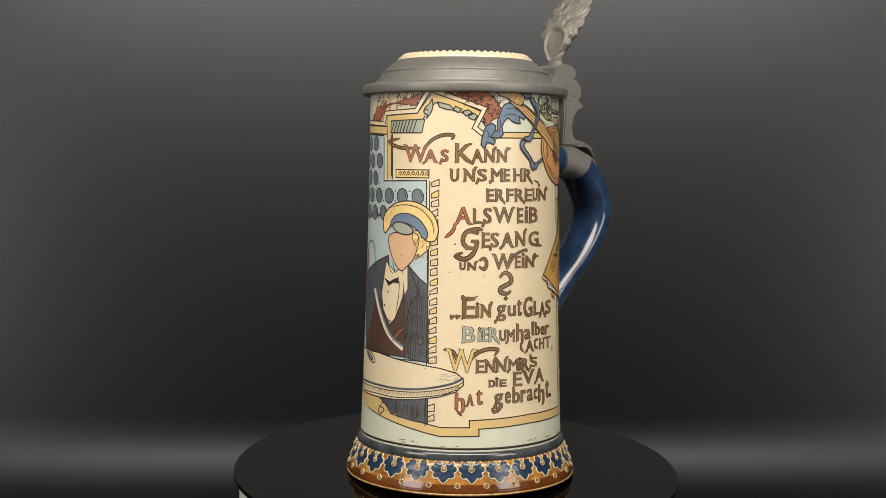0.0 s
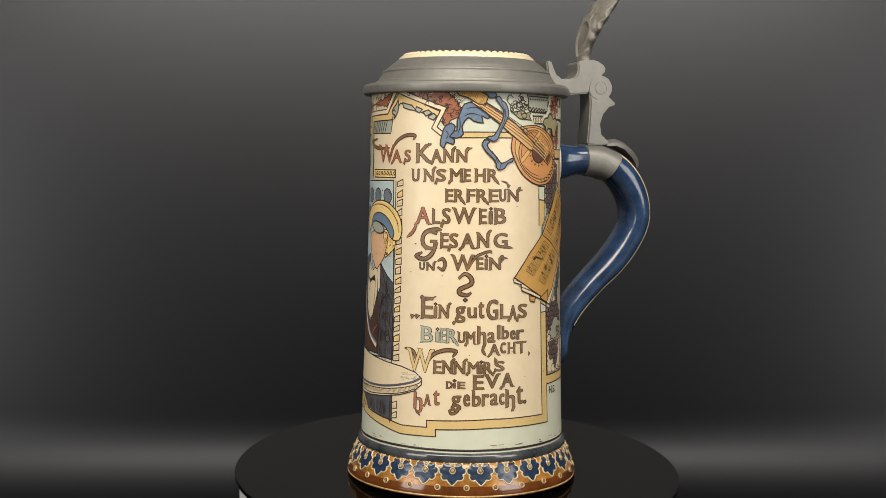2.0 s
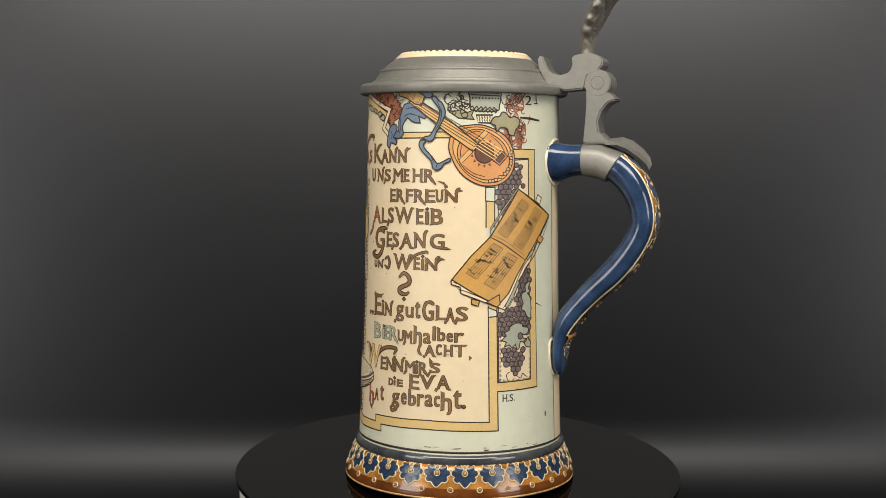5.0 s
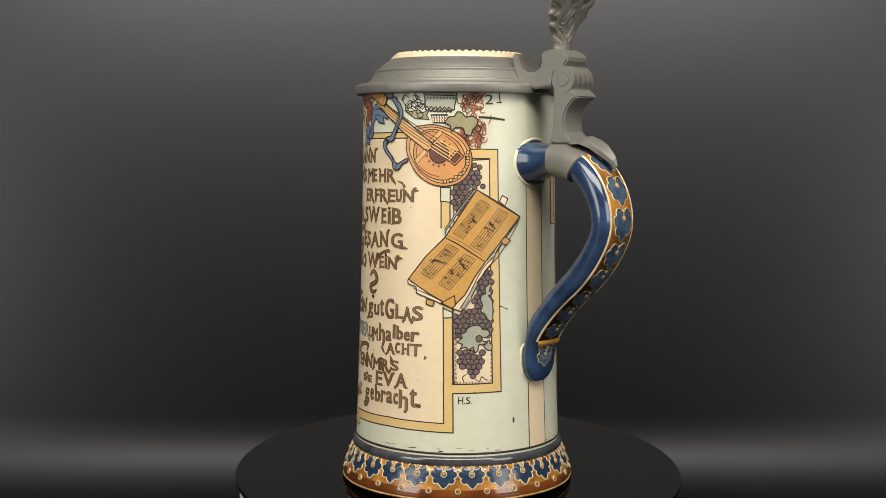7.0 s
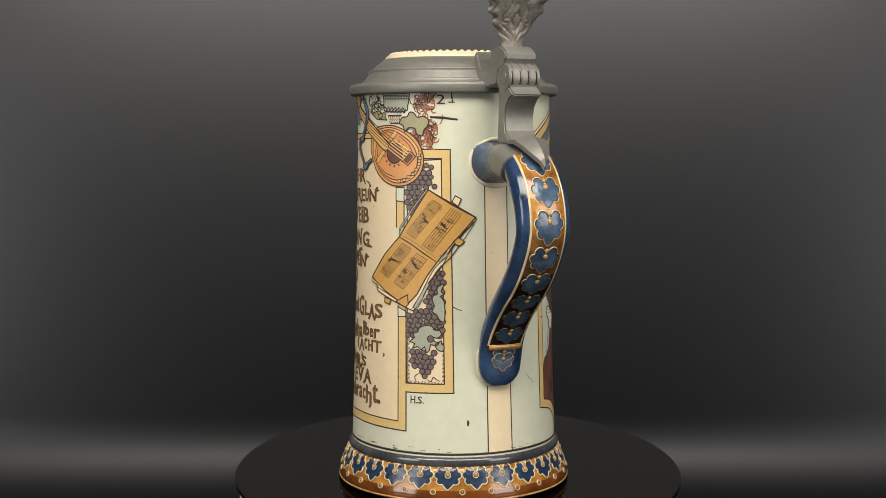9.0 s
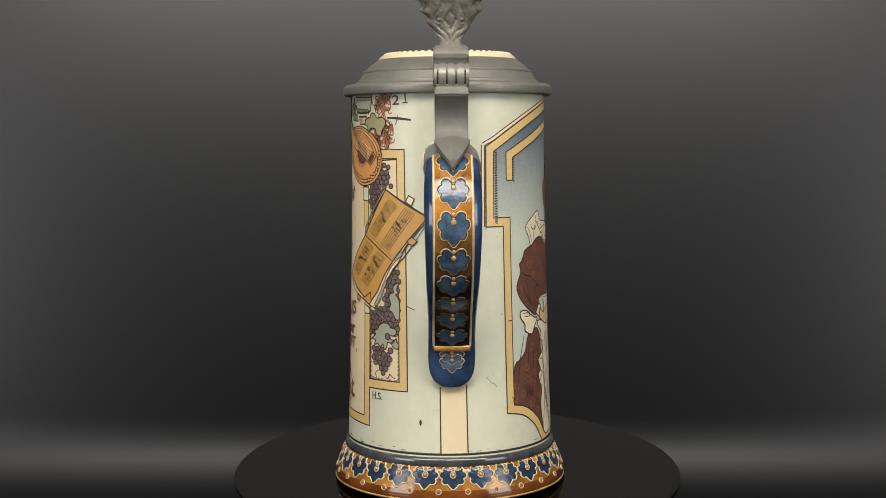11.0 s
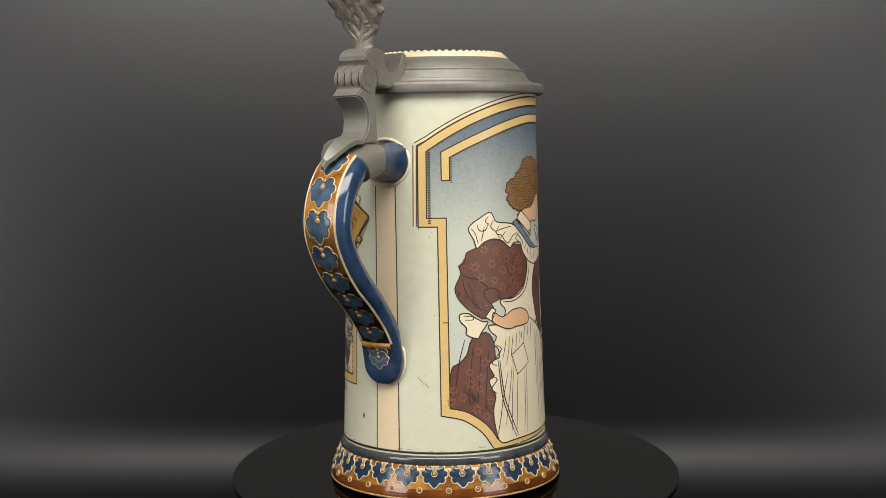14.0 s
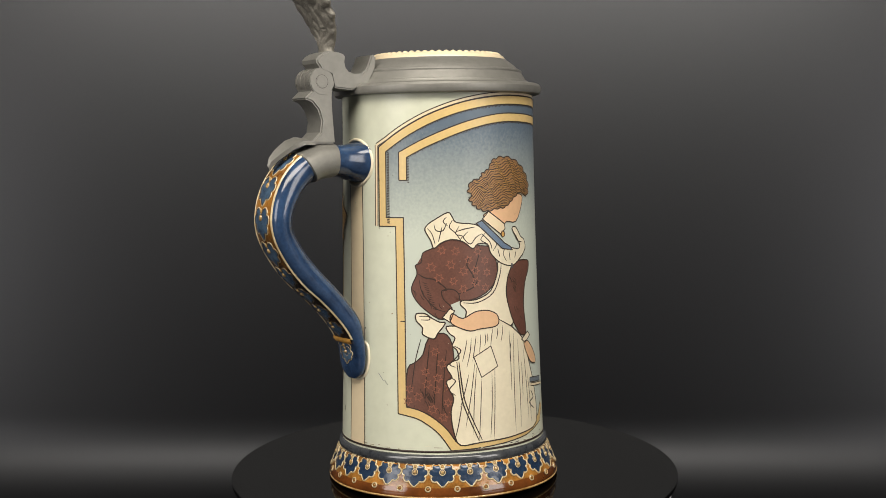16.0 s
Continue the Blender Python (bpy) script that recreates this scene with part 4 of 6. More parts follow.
p = Picture()
for q in ([(-58.4, 148.1), (-56.9, 153.3), (-54.3, 154.3), (-52.1, 151.8), (-51.4, 149.1), (-53.6, 147), (-55.7, 144.9), (-59.4, 146)], [(-54.6, 142.8), (-49.9, 142.8), (-48.6, 140.1), (-51.4, 137.6), (-52, 134.4), (-54.6, 132.9), (-55.5, 137.5)], [(-61.2, 138.4), (-57.9, 138), (-56.3, 135), (-58.5, 135.4)]):
    squiggles(p, q, 46, 3.4, 0.55, RUST, 2.4)
    squiggles(p, q, 12, 3.0, 0.25, INK, 3.0)
squiggles(p, [(-61.2, 151.8), (-57.9, 152.2), (-57.3, 148.1), (-60.1, 148.1)], 6, 3, 0.3, INK, 3)
p.wrap("painted_vine", body, "rust-red curled vine foliage")
p = Picture()
p.fill([(-66.0, 142.3), (-64.7, 144.4), (-62.6, 144.7), (-61.5, 146.3), (-59.7, 146.0), (-58.2, 144.4), (-56.0, 144.8), (-53.7, 143.4), (-54.3, 141.0), (-55.6, 139.7), (-56.3, 137.6), (-58.5, 138.1), (-59.3, 140.2), (-62.0, 140.5), (-63.6, 139.1), (-64.2, 141.2)], LEAF, 13, 0.4, 3)
p.wrap("painted_leaf", body, "olive vine leaf")

p = Picture()
p.fill([(-73.9, 154.4), (-62.9, 154.2), (-62.0, 151.6), (-62.5, 148.8), (-63.6, 146.7), (-73.0, 146.8), (-74.0, 148.7), (-74.2, 151.5)], LEAFGREY, 3, 0.5, 3)
p.line([(-74.0, 153.7), (-62.7, 153.4)], 0.35, taper=1)
p.line([(-74.1, 152.7), (-62.3, 152.4)], 0.35, taper=1)
(bx, bz), (ex, ez) = (-73.1, 151.5), (-62.9, 151.4)
for k in range(9):
    x, z = bx + (ex - bx) * k / 8, bz + (ez - bz) * k / 8
    p.line([(x - 0.35, z), (x + 0.35, z)], 0.3)
    p.line([(x, z + 0.3), (x, z - 0.3)], 0.25)
for (bx, bz), (ex, ez) in ([(-73.7, 148.0), (-63.4, 147.5)], [(-73.0, 146.9), (-63.7, 146.5)]):
    p.line([(bx + (ex - bx) * k / 24, bz + (ez - bz) * k / 24 + 0.45 * math.sin(k * 1.57)) for k in range(25)], 0.35, smooth=3, taper=1)
p.fill([(-71.6, 145.2), (-65.4, 145.3), (-66.1, 142.1), (-70.8, 142.3)], CHARCOAL, 3, 0.35)
bx, bz = (-71.6, 145.2)
for r in range(4):
    for c in range(6):
        p.disc(bx + 0.55 + c * 1.04 + 0.2 * (r % 2) - 0.1 * r * (c - 2.5) * 0.2, bz - 0.7 - r * 0.57, 0.36, 0.32, CREAM, 4, 0, 6)
p.fill([(-82, 146.1), (-78.4, 143.9), (-72.5, 143.5), (-73.5, 145), (-72.5, 147.1), (-75.1, 146), (-77, 147.1)], LEAF, 3, 0.35)
squiggles(p, [(-84, 153.7), (-78.4, 153.5), (-75.1, 149.2), (-74.3, 145), (-81.4, 146.1)], 26, 4.0, 0.32, INK, 3.6)
p.wrap("painted_barrel", body, "pale grey barrel with dark hoops")

p = Picture()
bowl = [(-81.2, 137.8), (-82.1, 132.7), (-80.4, 127.8), (-77.7, 123.6), (-73.8, 120.5), (-68.8, 118.6), (-63.3, 118.9), (-59, 121), (-56.4, 124.8), (-55.8, 129.5), (-57.4, 134.2), (-60.2, 137.5), (-64.6, 140), (-70, 141.5), (-75.2, 141.2), (-78.6, 140.4)]
p.fill(bowl, LUTEWOOD, 8, 0.45, 3)
p.fill([(-80, 136.1), (-80.4, 131.5), (-78.5, 127.2), (-75.7, 123.6), (-72.1, 121.1), (-67.7, 119.7), (-62.9, 120.2), (-59.5, 122.3), (-57.3, 125.7), (-56.9, 129.5), (-58.4, 133.5), (-61.3, 136.7), (-65.2, 139.2), (-70, 140.6), (-74.5, 140.4), (-77.2, 139.5)], TANWOOD, 9, 0.26, 3)
board = [(-78.5, 133.2), (-78.5, 128.9), (-76.1, 124.9), (-72.5, 122.2), (-67.7, 120.8), (-62.9, 121.4), (-59.7, 124), (-58.2, 127.4), (-58.9, 131.6), (-61.1, 135), (-64.6, 137.5), (-69.2, 139.6), (-73.6, 139.5), (-76.3, 137.4)]
p.fill(board, LUTEWOOD, 10, 0.3, 3)
for path in ([(-67.6, 138.9), (-71.8, 134.9)], [(-73.5, 131.9), (-77.5, 127.7)]):
    p.band(path, 1.5, TANWOOD, 10.8, 0.25)
for path in ([(-74.9, 137.8), (-71.8, 139.1), (-68.7, 138.3)], [(-77.1, 134), (-77.6, 130.2), (-76.6, 128.1)], [(-71.8, 134.9), (-69.5, 132.8)], [(-66.1, 137.5), (-62.2, 134.5), (-60, 130.8)], [(-76.6, 126.4), (-73, 123.5), (-68.1, 122)]):
    p.line(path, 0.24, INK, 11, smooth=4, taper=0.6)
for x, z in [(-57.3, 131.2), (-57.3, 129.1), (-57.5, 127), (-58.6, 124.8), (-60.1, 123.1), (-61.9, 121.9), (-63.8, 120.8), (-66, 120.3)]:
    p.fill([(x - 0.6, z - 0.6), (x + 0.65, z - 0.45), (x + 0.55, z + 0.65), (x - 0.65, z + 0.55)], TANWOOD, 11, 0.25)
hx, hz = -68.4, 130.9
p.disc(hx, hz, 3.7, 3.8, MAROON, 11, 0.35, 24)
for k in range(14):
    a = math.tau * (k + 0.5) / 14
    p.face([(hx + 5.6 * math.cos(a), hz + 5.6 * math.sin(a)), (hx + 4.5 * math.cos(a + 0.13), hz + 4.5 * math.sin(a + 0.13)), (hx + 4.5 * math.cos(a - 0.13), hz + 4.5 * math.sin(a - 0.13))], MAROON, 11.9)
p.fill([(-65.2, 128.4), (-61.7, 132.1), (-58.9, 129.8), (-62.3, 126.3)], LUTEWOOD, 11.4, 0.35)
p.fill([(-64.0, 128.4), (-61.5, 131.0), (-60.0, 129.8), (-62.4, 127.2)], MAROON, 12, 0.25)
p.fill([(-98.9, 150.1), (-92.3, 149.2), (-81.5, 142.8), (-70.9, 134.3), (-72.0, 132.2), (-72.9, 131.5), (-83.1, 138.5), (-94.3, 147.1)], TANWOOD, 12, 0.4)
p.fill([(-104.9, 154.2), (-102.1, 155.0), (-95.2, 154.0), (-91.9, 152.1), (-93.1, 148.7), (-95.9, 149.1), (-99.8, 151.4), (-103.2, 152.3)], PAPER, 12.4, 0.4)
for q in [[(-100.9, 154.4), (-101.8, 152.3)], [(-98.5, 154.0), (-99.3, 151.6)], [(-96.0, 153.3), (-97.2, 150.4)], [(-93.6, 152.3), (-94.9, 149.4)]]:
    p.line(q, 0.8, UMBER, 13.0, taper=1)
    p.line(q, 0.3, TANWOOD, 13.2, taper=1)
for q in [[(-103.2, 152.5), (-104.6, 150.9)], [(-101.1, 151.4), (-102.7, 149.8)], [(-104.3, 153.5), (-105.9, 152.5)]]:
    p.line(q, 0.7, INK, 12.2, taper=1)
    p.line(q, 0.3, CREAM, 12.9, taper=1)
for k, (a, b) in enumerate((((-96.3, 147.9), (-64.3, 128.4)), ((-95.4, 148.4), (-63.5, 129.2)), ((-94.5, 148.9), (-62.7, 130.1)), ((-93.7, 149.4), (-61.9, 130.9)), ((-92.9, 149.9), (-61.1, 131.8)))):
    u, v = Vector(a), Vector(b)
    p.line([tuple(u), tuple(u.lerp(v, 0.4)), tuple(u.lerp(v, 0.76))], 0.22, INK, 13.4, taper=1)
    p.line([tuple(u.lerp(v, 0.76)), tuple(v)], 0.3, STRAW, 13.4, taper=1)
p.wrap("painted_mandolin", body, "orange mandolin with dark round sound hole")

p = Picture()
p.fill([(-101.1, 149.0), (-97.3, 149.6), (-93.0, 148.0), (-90.9, 145.5), (-92.0, 143.6), (-94.5, 144.6), (-93.8, 142.0), (-97.5, 142.6), (-99.6, 144.0), (-102.0, 140.6), (-101.4, 137.7), (-103.8, 136.1), (-107.2, 136.9), (-106.1, 138.7), (-103.9, 139.0), (-103.9, 142.5), (-102.7, 145.7)], RIBBON, 5, 0.4, 2)
p.fill([(-92.9, 154.2), (-90.3, 154.6), (-88.7, 152.5), (-90.4, 151.4), (-92.5, 152.5)], RIBBON, 11, 0.35, 3)
p.fill([(-110.4, 133.6), (-109.7, 137.6), (-108.5, 140.6), (-106.2, 141.6), (-104.6, 140.5), (-105.5, 138.1), (-106.7, 136.6), (-104.8, 135.5), (-105.4, 133.7), (-108.0, 134.6), (-108.7, 132.5)], RIBBON, 6, 0.4, 2)
for q in ([(-100.3, 147.2), (-97.2, 147.8), (-93.4, 146.7)], [(-101.5, 144.3), (-98.4, 145.5), (-94.8, 144.6)], [(-103.0, 144.3), (-102.7, 140.6), (-103.6, 137.7)], [(-108.4, 139.1), (-107.3, 137.6), (-108.0, 135.7)]):
    p.line(q, 0.28, INK, 7.2, smooth=4, taper=0.3)

p.fill([(-88.9, 151.2), (-87.6, 152.1), (-86.2, 150.4), (-84.9, 149.6), (-83.6, 146.6), (-84, 144.1), (-85.5, 141.1), (-87.2, 138.1), (-88, 136), (-89.8, 135.1), (-91.8, 136), (-92.7, 135.5), (-91.8, 136.8), (-89.6, 137.3), (-87.9, 139.8), (-86.2, 143.2), (-85.8, 146.6), (-87.3, 149.1)], RIBBON, 15, 0.4, 3)
p.fill([(-93.2, 135.7), (-91.3, 135.1), (-92.2, 133.6), (-90.6, 131.3), (-88.4, 129.2), (-86.8, 127.1), (-85.1, 127.1), (-81.8, 128.8), (-81.6, 127.6), (-83.8, 126.7), (-85, 125), (-87, 124.3), (-88.3, 125.2), (-88.8, 127.5), (-90.8, 129.6), (-92.6, 131.3), (-94, 133.6)], RIBBON, 14, 0.4, 3)
for q in ([(-87.1, 150.8), (-85.3, 146.6), (-85.3, 143.6)], [(-84.9, 147.9), (-85.3, 143.2), (-87.4, 139)], [(-92.2, 132.6), (-89.5, 130.5), (-87.7, 126.7)], [(-87, 124.5), (-86.4, 126.7), (-85.1, 127.1)]):
    p.line(q, 0.26, INK, 16.2, smooth=4, taper=0.3)
p.wrap("painted_ribbon", body, "slate-blue fluttering ribbon")

# ---- open music book ----
p = Picture()
p.fill([(-80.6, 82.5), (-80.5, 81.2), (-77.1, 80.2), (-76.8, 77.8), (-71.9, 76), (-63, 72.5), (-59.7, 71.3), (-57.8, 73.7), (-54.4, 81.3), (-48, 89.2), (-45.4, 95.1), (-40, 101.5), (-35.5, 106.1), (-36, 107.2), (-53.9, 117.3), (-65.9, 99.2)], CREAM, 9, 0.45)
p.line([(-79.7, 82), (-71.9, 79.2), (-66.4, 76), (-62.5, 72.5)], 0.35, INK, 10, smooth=3)
p.line([(-78.2, 79.7), (-71.1, 77.1), (-64.8, 74)], 0.3, INK, 10, smooth=3)
p.line([(-36.7, 105.2), (-42.5, 98.3), (-46.3, 93), (-51.8, 87.1), (-56.5, 78.1), (-60.4, 72)], 0.3, INK, 10, smooth=3)
p.line([(-36.3, 104.4), (-41.4, 97.2), (-45.8, 91.3), (-50.6, 86.6), (-55.4, 77.6), (-59.1, 71.6)], 0.3, INK, 10, smooth=3)
p.fill([(-46.7, 94.1), (-50.1, 90.5), (-48.9, 90.1), (-46.3, 92.6)], LEAFGREY, 10, 0.2)
p.fill([(-59.7, 72.6), (-56.5, 78.1), (-54.4, 82.4), (-53.3, 81.7), (-56.5, 74.8), (-58.2, 72)], LEAFGREY, 10, 0.2)
p.fill([(-80.3, 83), (-73.1, 92.1), (-65.9, 99.2), (-59.9, 108.3), (-53.9, 117.3), (-44.8, 111.7), (-35.8, 106.9), (-44.1, 97.7), (-50.1, 90.5), (-54.4, 84.5), (-58.2, 77.6), (-62.5, 73.2), (-66.4, 75), (-71.9, 77.9)], PAPER, 11, 0.4)
p.line([(-65.9, 99.2), (-61, 96.8), (-56.2, 93.7), (-50.6, 90.1)], 0.4, INK, 12, smooth=4)
p.line([(-65, 99.9), (-59.9, 97.7), (-54.4, 94.1), (-51, 91.8)], 0.25, UMBER, 12, smooth=4)
p.fill([(-67.1, 74.5), (-62.1, 77.3), (-61.7, 73.6), (-63, 72.5)], PAPER, 12, 0.35)
p.fill([(-72.8, 75.7), (-72.8, 73.7), (-70.3, 73), (-69.7, 75)], PAPER, 8.4, 0.35)
p.fill([(-44.1, 98.1), (-42.3, 99.4), (-40, 97.8), (-41.8, 96.2), (-43.6, 96.8)], PAPER, 12, 0.35)
p.fill([(-44.8, 112.8), (-43.6, 115.1), (-41.2, 113.8), (-42.5, 111.1)], CREAM, 8.4, 0.35)
p.fill([(-65.9, 99.2), (-65.5, 101.8), (-59.9, 110), (-53.9, 117.3), (-54.5, 117.7), (-61, 109.6), (-65.9, 102.4)], LEAFGREY, 8.6, 0.25)
for (q0, q1, q2) in ([(-62.8, 101), (-52.2, 113.5), (-48.5, 111.3)], [(-56.2, 96.4), (-45.2, 110.3), (-41.2, 107.9)], [(-75, 85.5), (-64.5, 96.9), (-60.5, 94.7)], [(-68.1, 81.6), (-58.3, 93.2), (-54.2, 90.9)]):
    a, u, v = Vector(q0), Vector(q1) - Vector(q0), Vector(q2) - Vector(q1)
    for k in range(6):
        s, e = a + v * (k / 5), a + u + v * (k / 5)
        p.line([tuple(s), tuple(e)], 0.16, INK, 12, taper=1)
    for k in range(5):
        s = a + u * (k / 4)
        p.line([tuple(s), tuple(s + v)], 0.16, INK, 12, taper=1)
    for k in range(14):
        s = a + u * rng.uniform(0.05, 0.95) + v * rng.uniform(0.05, 0.95)
        p.disc(s.x, s.y, 0.45, 0.32, INK, 12.5, 0, 7, 0.8)
        e = s + v * rng.choice((-0.35, 0.35))
        p.line([tuple(s), tuple(e)], 0.2, INK, 12.5)
p.wrap("painted_book", body, "open tan music book with dark staves")

# ---- arched panel with plain costume shapes ----
def fading_slip():
    """Slate-blue slip sprayed thinner towards the foot of the panel."""
    m = material("fading_blue_slip", (0.10, 0.135, 0.178), 0.45, vary=0.06, scale=40)
    t, n = m.node_tree, m.node_tree.nodes
    p = n["Principled BSDF"]
    first = p.inputs["Base Color"].links[0].from_socket
    co, sep, fade, mix = n.new("ShaderNodeTexCoord"), n.new("ShaderNodeSeparateXYZ"), n.new("ShaderNodeMapRange"), n.new("ShaderNodeMix")
    grain = n.new("ShaderNodeTexNoise")
    grain.inputs["Scale"].default_value, grain.inputs["Detail"].default_value = 900, 2
    shift = n.new("ShaderNodeMath")
    shift.operation, shift.inputs[1].default_value = "MULTIPLY_ADD", 0.014
    t.links.new(co.outputs["Object"], sep.inputs[0])
    t.links.new(co.outputs["Object"], grain.inputs["Vector"])
    t.links.new(grain.outputs["Fac"], shift.inputs[0])
    t.links.new(sep.outputs["Z"], shift.inputs[2])
    fade.inputs["From Min"].default_value, fade.inputs["From Max"].default_value = 0.106, 0.147
    t.links.new(shift.outputs[0], fade.inputs["Value"])
    mix.data_type = "RGBA"
    mix.inputs["A"].default_value = (0.49, 0.53, 0.46, 1)
    t.links.new(fade.outputs["Result"], mix.inputs["Factor"])
    t.links.new(first, mix.inputs["B"])
    t.links.new(mix.outputs["Result"], p.inputs["Base Color"])
    return m


FADING = fading_slip()
def onward(path, far=9.0, drop=0.8):
    """Carries a path on round the wall past its last point."""
    return path + [(path[-1][0] + far, path[-1][1] - drop)]


def curve(path, per=6):
    return [(q.x, q.y) for q in smooth_line([(*q, 0) for q in path], per)]


arch = curve(onward([(-11.6, 132.4), (-0.9, 139), (10.6, 144.5), (24, 148.6), (39.7, 150.6), (60.1, 150.4)]))
outer_arch = [(-14.4, 134.1)]
for (x0, z0), (x1, z1) in zip(arch, arch[1:]):
    run = math.hypot(x1 - x0, z1 - z0)
    if x0 > -10:
        outer_arch.append((x0 - 2.5 * (z1 - z0) / run, z0 + 2.5 * (x1 - x0) / run))
inner_arch = curve(onward([(-2.6, 130.2), (8.3, 135.4), (23.9, 141.1), (39.5, 143.9), (59.6, 143.5)]))
foot_curve = curve([(-3.7, 32.5), (3.6, 30.7), (10.8, 25.5), (15.5, 18.9)])
sill = [(25.6, 19.3), (37.9, 20.1), (47.6, 21), (59.9, 24)]
p = Picture()
far = arch[-1][0]
p.fill(arch + [(far, 40.0)] + list(reversed(sill)) + list(reversed(foot_curve)) + [(-3.7, 104.7), (-10.5, 104.7)], FADING, 0.8, 0)
p.wrap("painted_panel", body, "arched panel fading from slate blue to grey")

p = Picture()
p.band(outer_arch, 0.9, CREAM, 1.4, 0.4)
p.band([(-14.7, 103.1), (-14.4, 134.1)], 0.9, CREAM, 1.4, 0.4)
p.band(list(reversed(arch)) + [(-11.7, 104.7), (-4.2, 104.7)] + foot_curve + sill + [(sill[-1][0] + 4, sill[-1][1] + 5)], 2.9, OCHRE, 2.4)
p.band([(-2.6, 120.6)] + inner_arch, 2.8, OCHRE, 2)
p.line([(-4.2, 120.5), (-0.9, 120.5)], 0.45, INK, 3.4, taper=1)
for path, off in ((arch, 1.9), (inner_arch, 1.85)):
    for a, b in zip(path, path[1:]):
        a, b = Vector(a), Vector(b)
        n = max(1, int((b - a).length / 0.62))
        for k in range(n):
            q = a.lerp(b, k / n)
            p.line([(q.x, q.y - off), (q.x + rng.uniform(0.1, 0.4), q.y - off - rng.uniform(0.3, 0.6))], 0.2, INK, 1.8)
for k in range(44):
    x, z = -9.5, 131.2
    p.line([(x, z - k * 0.62), (x + 1.1, z - k * 0.62 - 0.25)], 0.3, INK, 3.4)
    if k < 16:
        x, z = -0.8, 128.9
        p.line([(x, z - k * 0.6), (x + 0.8, z - k * 0.6 - 0.2)], 0.22, INK, 2)
    x, z = -13.6, 131.7
    p.line([(x, z - k * 0.68), (x + 0.6, z - k * 0.68 - 0.3)], 0.2, INK, 3.4)
p.wrap("painted_frame", body, "double ochre arch outlined in dark brown")

p = Picture()
p.fill([(6.7, 60.2), (4.5, 54.1), (1.4, 51), (-1.3, 48.8), (-2.5, 38.3), (-2.5, 34.4), (6.1, 31.4), (12.5, 25.9), (16.1, 21), (17.7, 34), (16.4, 47), (15.6, 57.9), (12.5, 62.3)], MAROON, 2, 0.4, 3)
p.fill([(8.7, 94.6), (5, 92.9), (4.3, 89.3), (2, 88.2), (2.7, 85), (0.4, 79.6), (1.9, 75.3), (5.5, 71.4), (11.1, 67.7), (14.7, 68.7), (15.8, 71.9), (12.7, 75.2), (12.1, 78.5), (16, 79), (18.5, 77.2), (19.2, 74.6), (25.2, 75.2), (31.6, 78.7), (34.9, 85), (32.5, 93.8), (27.6, 95.2), (23, 96.4), (15.9, 97.9)], MAROON, 3, 0.45, 3)
p.fill([(42.4, 87.8), (53.3, 88.1), (54.1, 84.6), (50.8, 79.3), (49.3, 70.5), (50.5, 61.5), (49.4, 58.9), (45.6, 60.3), (40.7, 68.1), (39.2, 75.9), (40, 82.5)], MAROON, 3, 0.4, 3)
p.line([(3.1, 85), (5.7, 83.5), (9.6, 82.6), (13.8, 79.1), (12.1, 78.5)], 0.4, INK, 4, smooth=4)
p.line([(3.5, 82.8), (4.8, 77.4), (9.4, 72), (13.2, 70.5)], 0.3, INK, 4, smooth=4)
p.line([(24, 80.2), (24.5, 83.4), (21.9, 87.9), (22.8, 91)], 0.4, INK, 4, smooth=4)
p.line([(27.6, 94.1), (25.5, 87.7), (24, 83.4)], 0.3, INK, 4, smooth=4)
p.line([(18.5, 77.2), (24.4, 79.5), (26.3, 82.9)], 0.35, INK, 4, smooth=4)
for k in range(12):
    x, z = 4.8, 81.7
    p.line([(x + k * 0.35, z - k * 0.9), (x + k * 0.35 + 1.6, z - k * 0.9 - 0.5)], 0.2, INK, 4)
for q in ([(3.9, 60.2), (1.6, 51.5), (-0, 40.6)], [(7.1, 58), (5.9, 47.2), (5.1, 35.3)], [(10.3, 58), (9.5, 47.2), (8.4, 33.1)], [(13.4, 55.8), (12.1, 42.8), (11.3, 30.9)]):
    p.line(q, 0.3, INK, 4, smooth=4)


for k in range(46):
    x, z = rng.choice([(2.6, 77.4), (7.3, 75.3), (10.5, 72), (42.1, 80.1), (43.4, 71.2), (45.8, 64.2), (2.6, 40.6), (6.8, 38.6), (11, 34.2)])
    x, z = x + rng.uniform(-1.8, 1.8), z + rng.uniform(-2.5, 2.5)
    p.line([(x, z), (x + rng.uniform(0.2, 1.0), z - rng.uniform(0.5, 1.6)), (x + rng.uniform(0.6, 1.6), z - rng.uniform(1.6, 3.0))], 0.2, INK, 3.9, smooth=3)


def star(x, z, r, turn):
    pts = []
    for k in range(12):
        s = r if k % 2 == 0 else r * 0.5
        a = turn + math.tau * k / 12
        pts.append((x + s * math.cos(a), z + s * math.sin(a)))
    p.line(pts, 0.3, STARRED, 4.4, True)


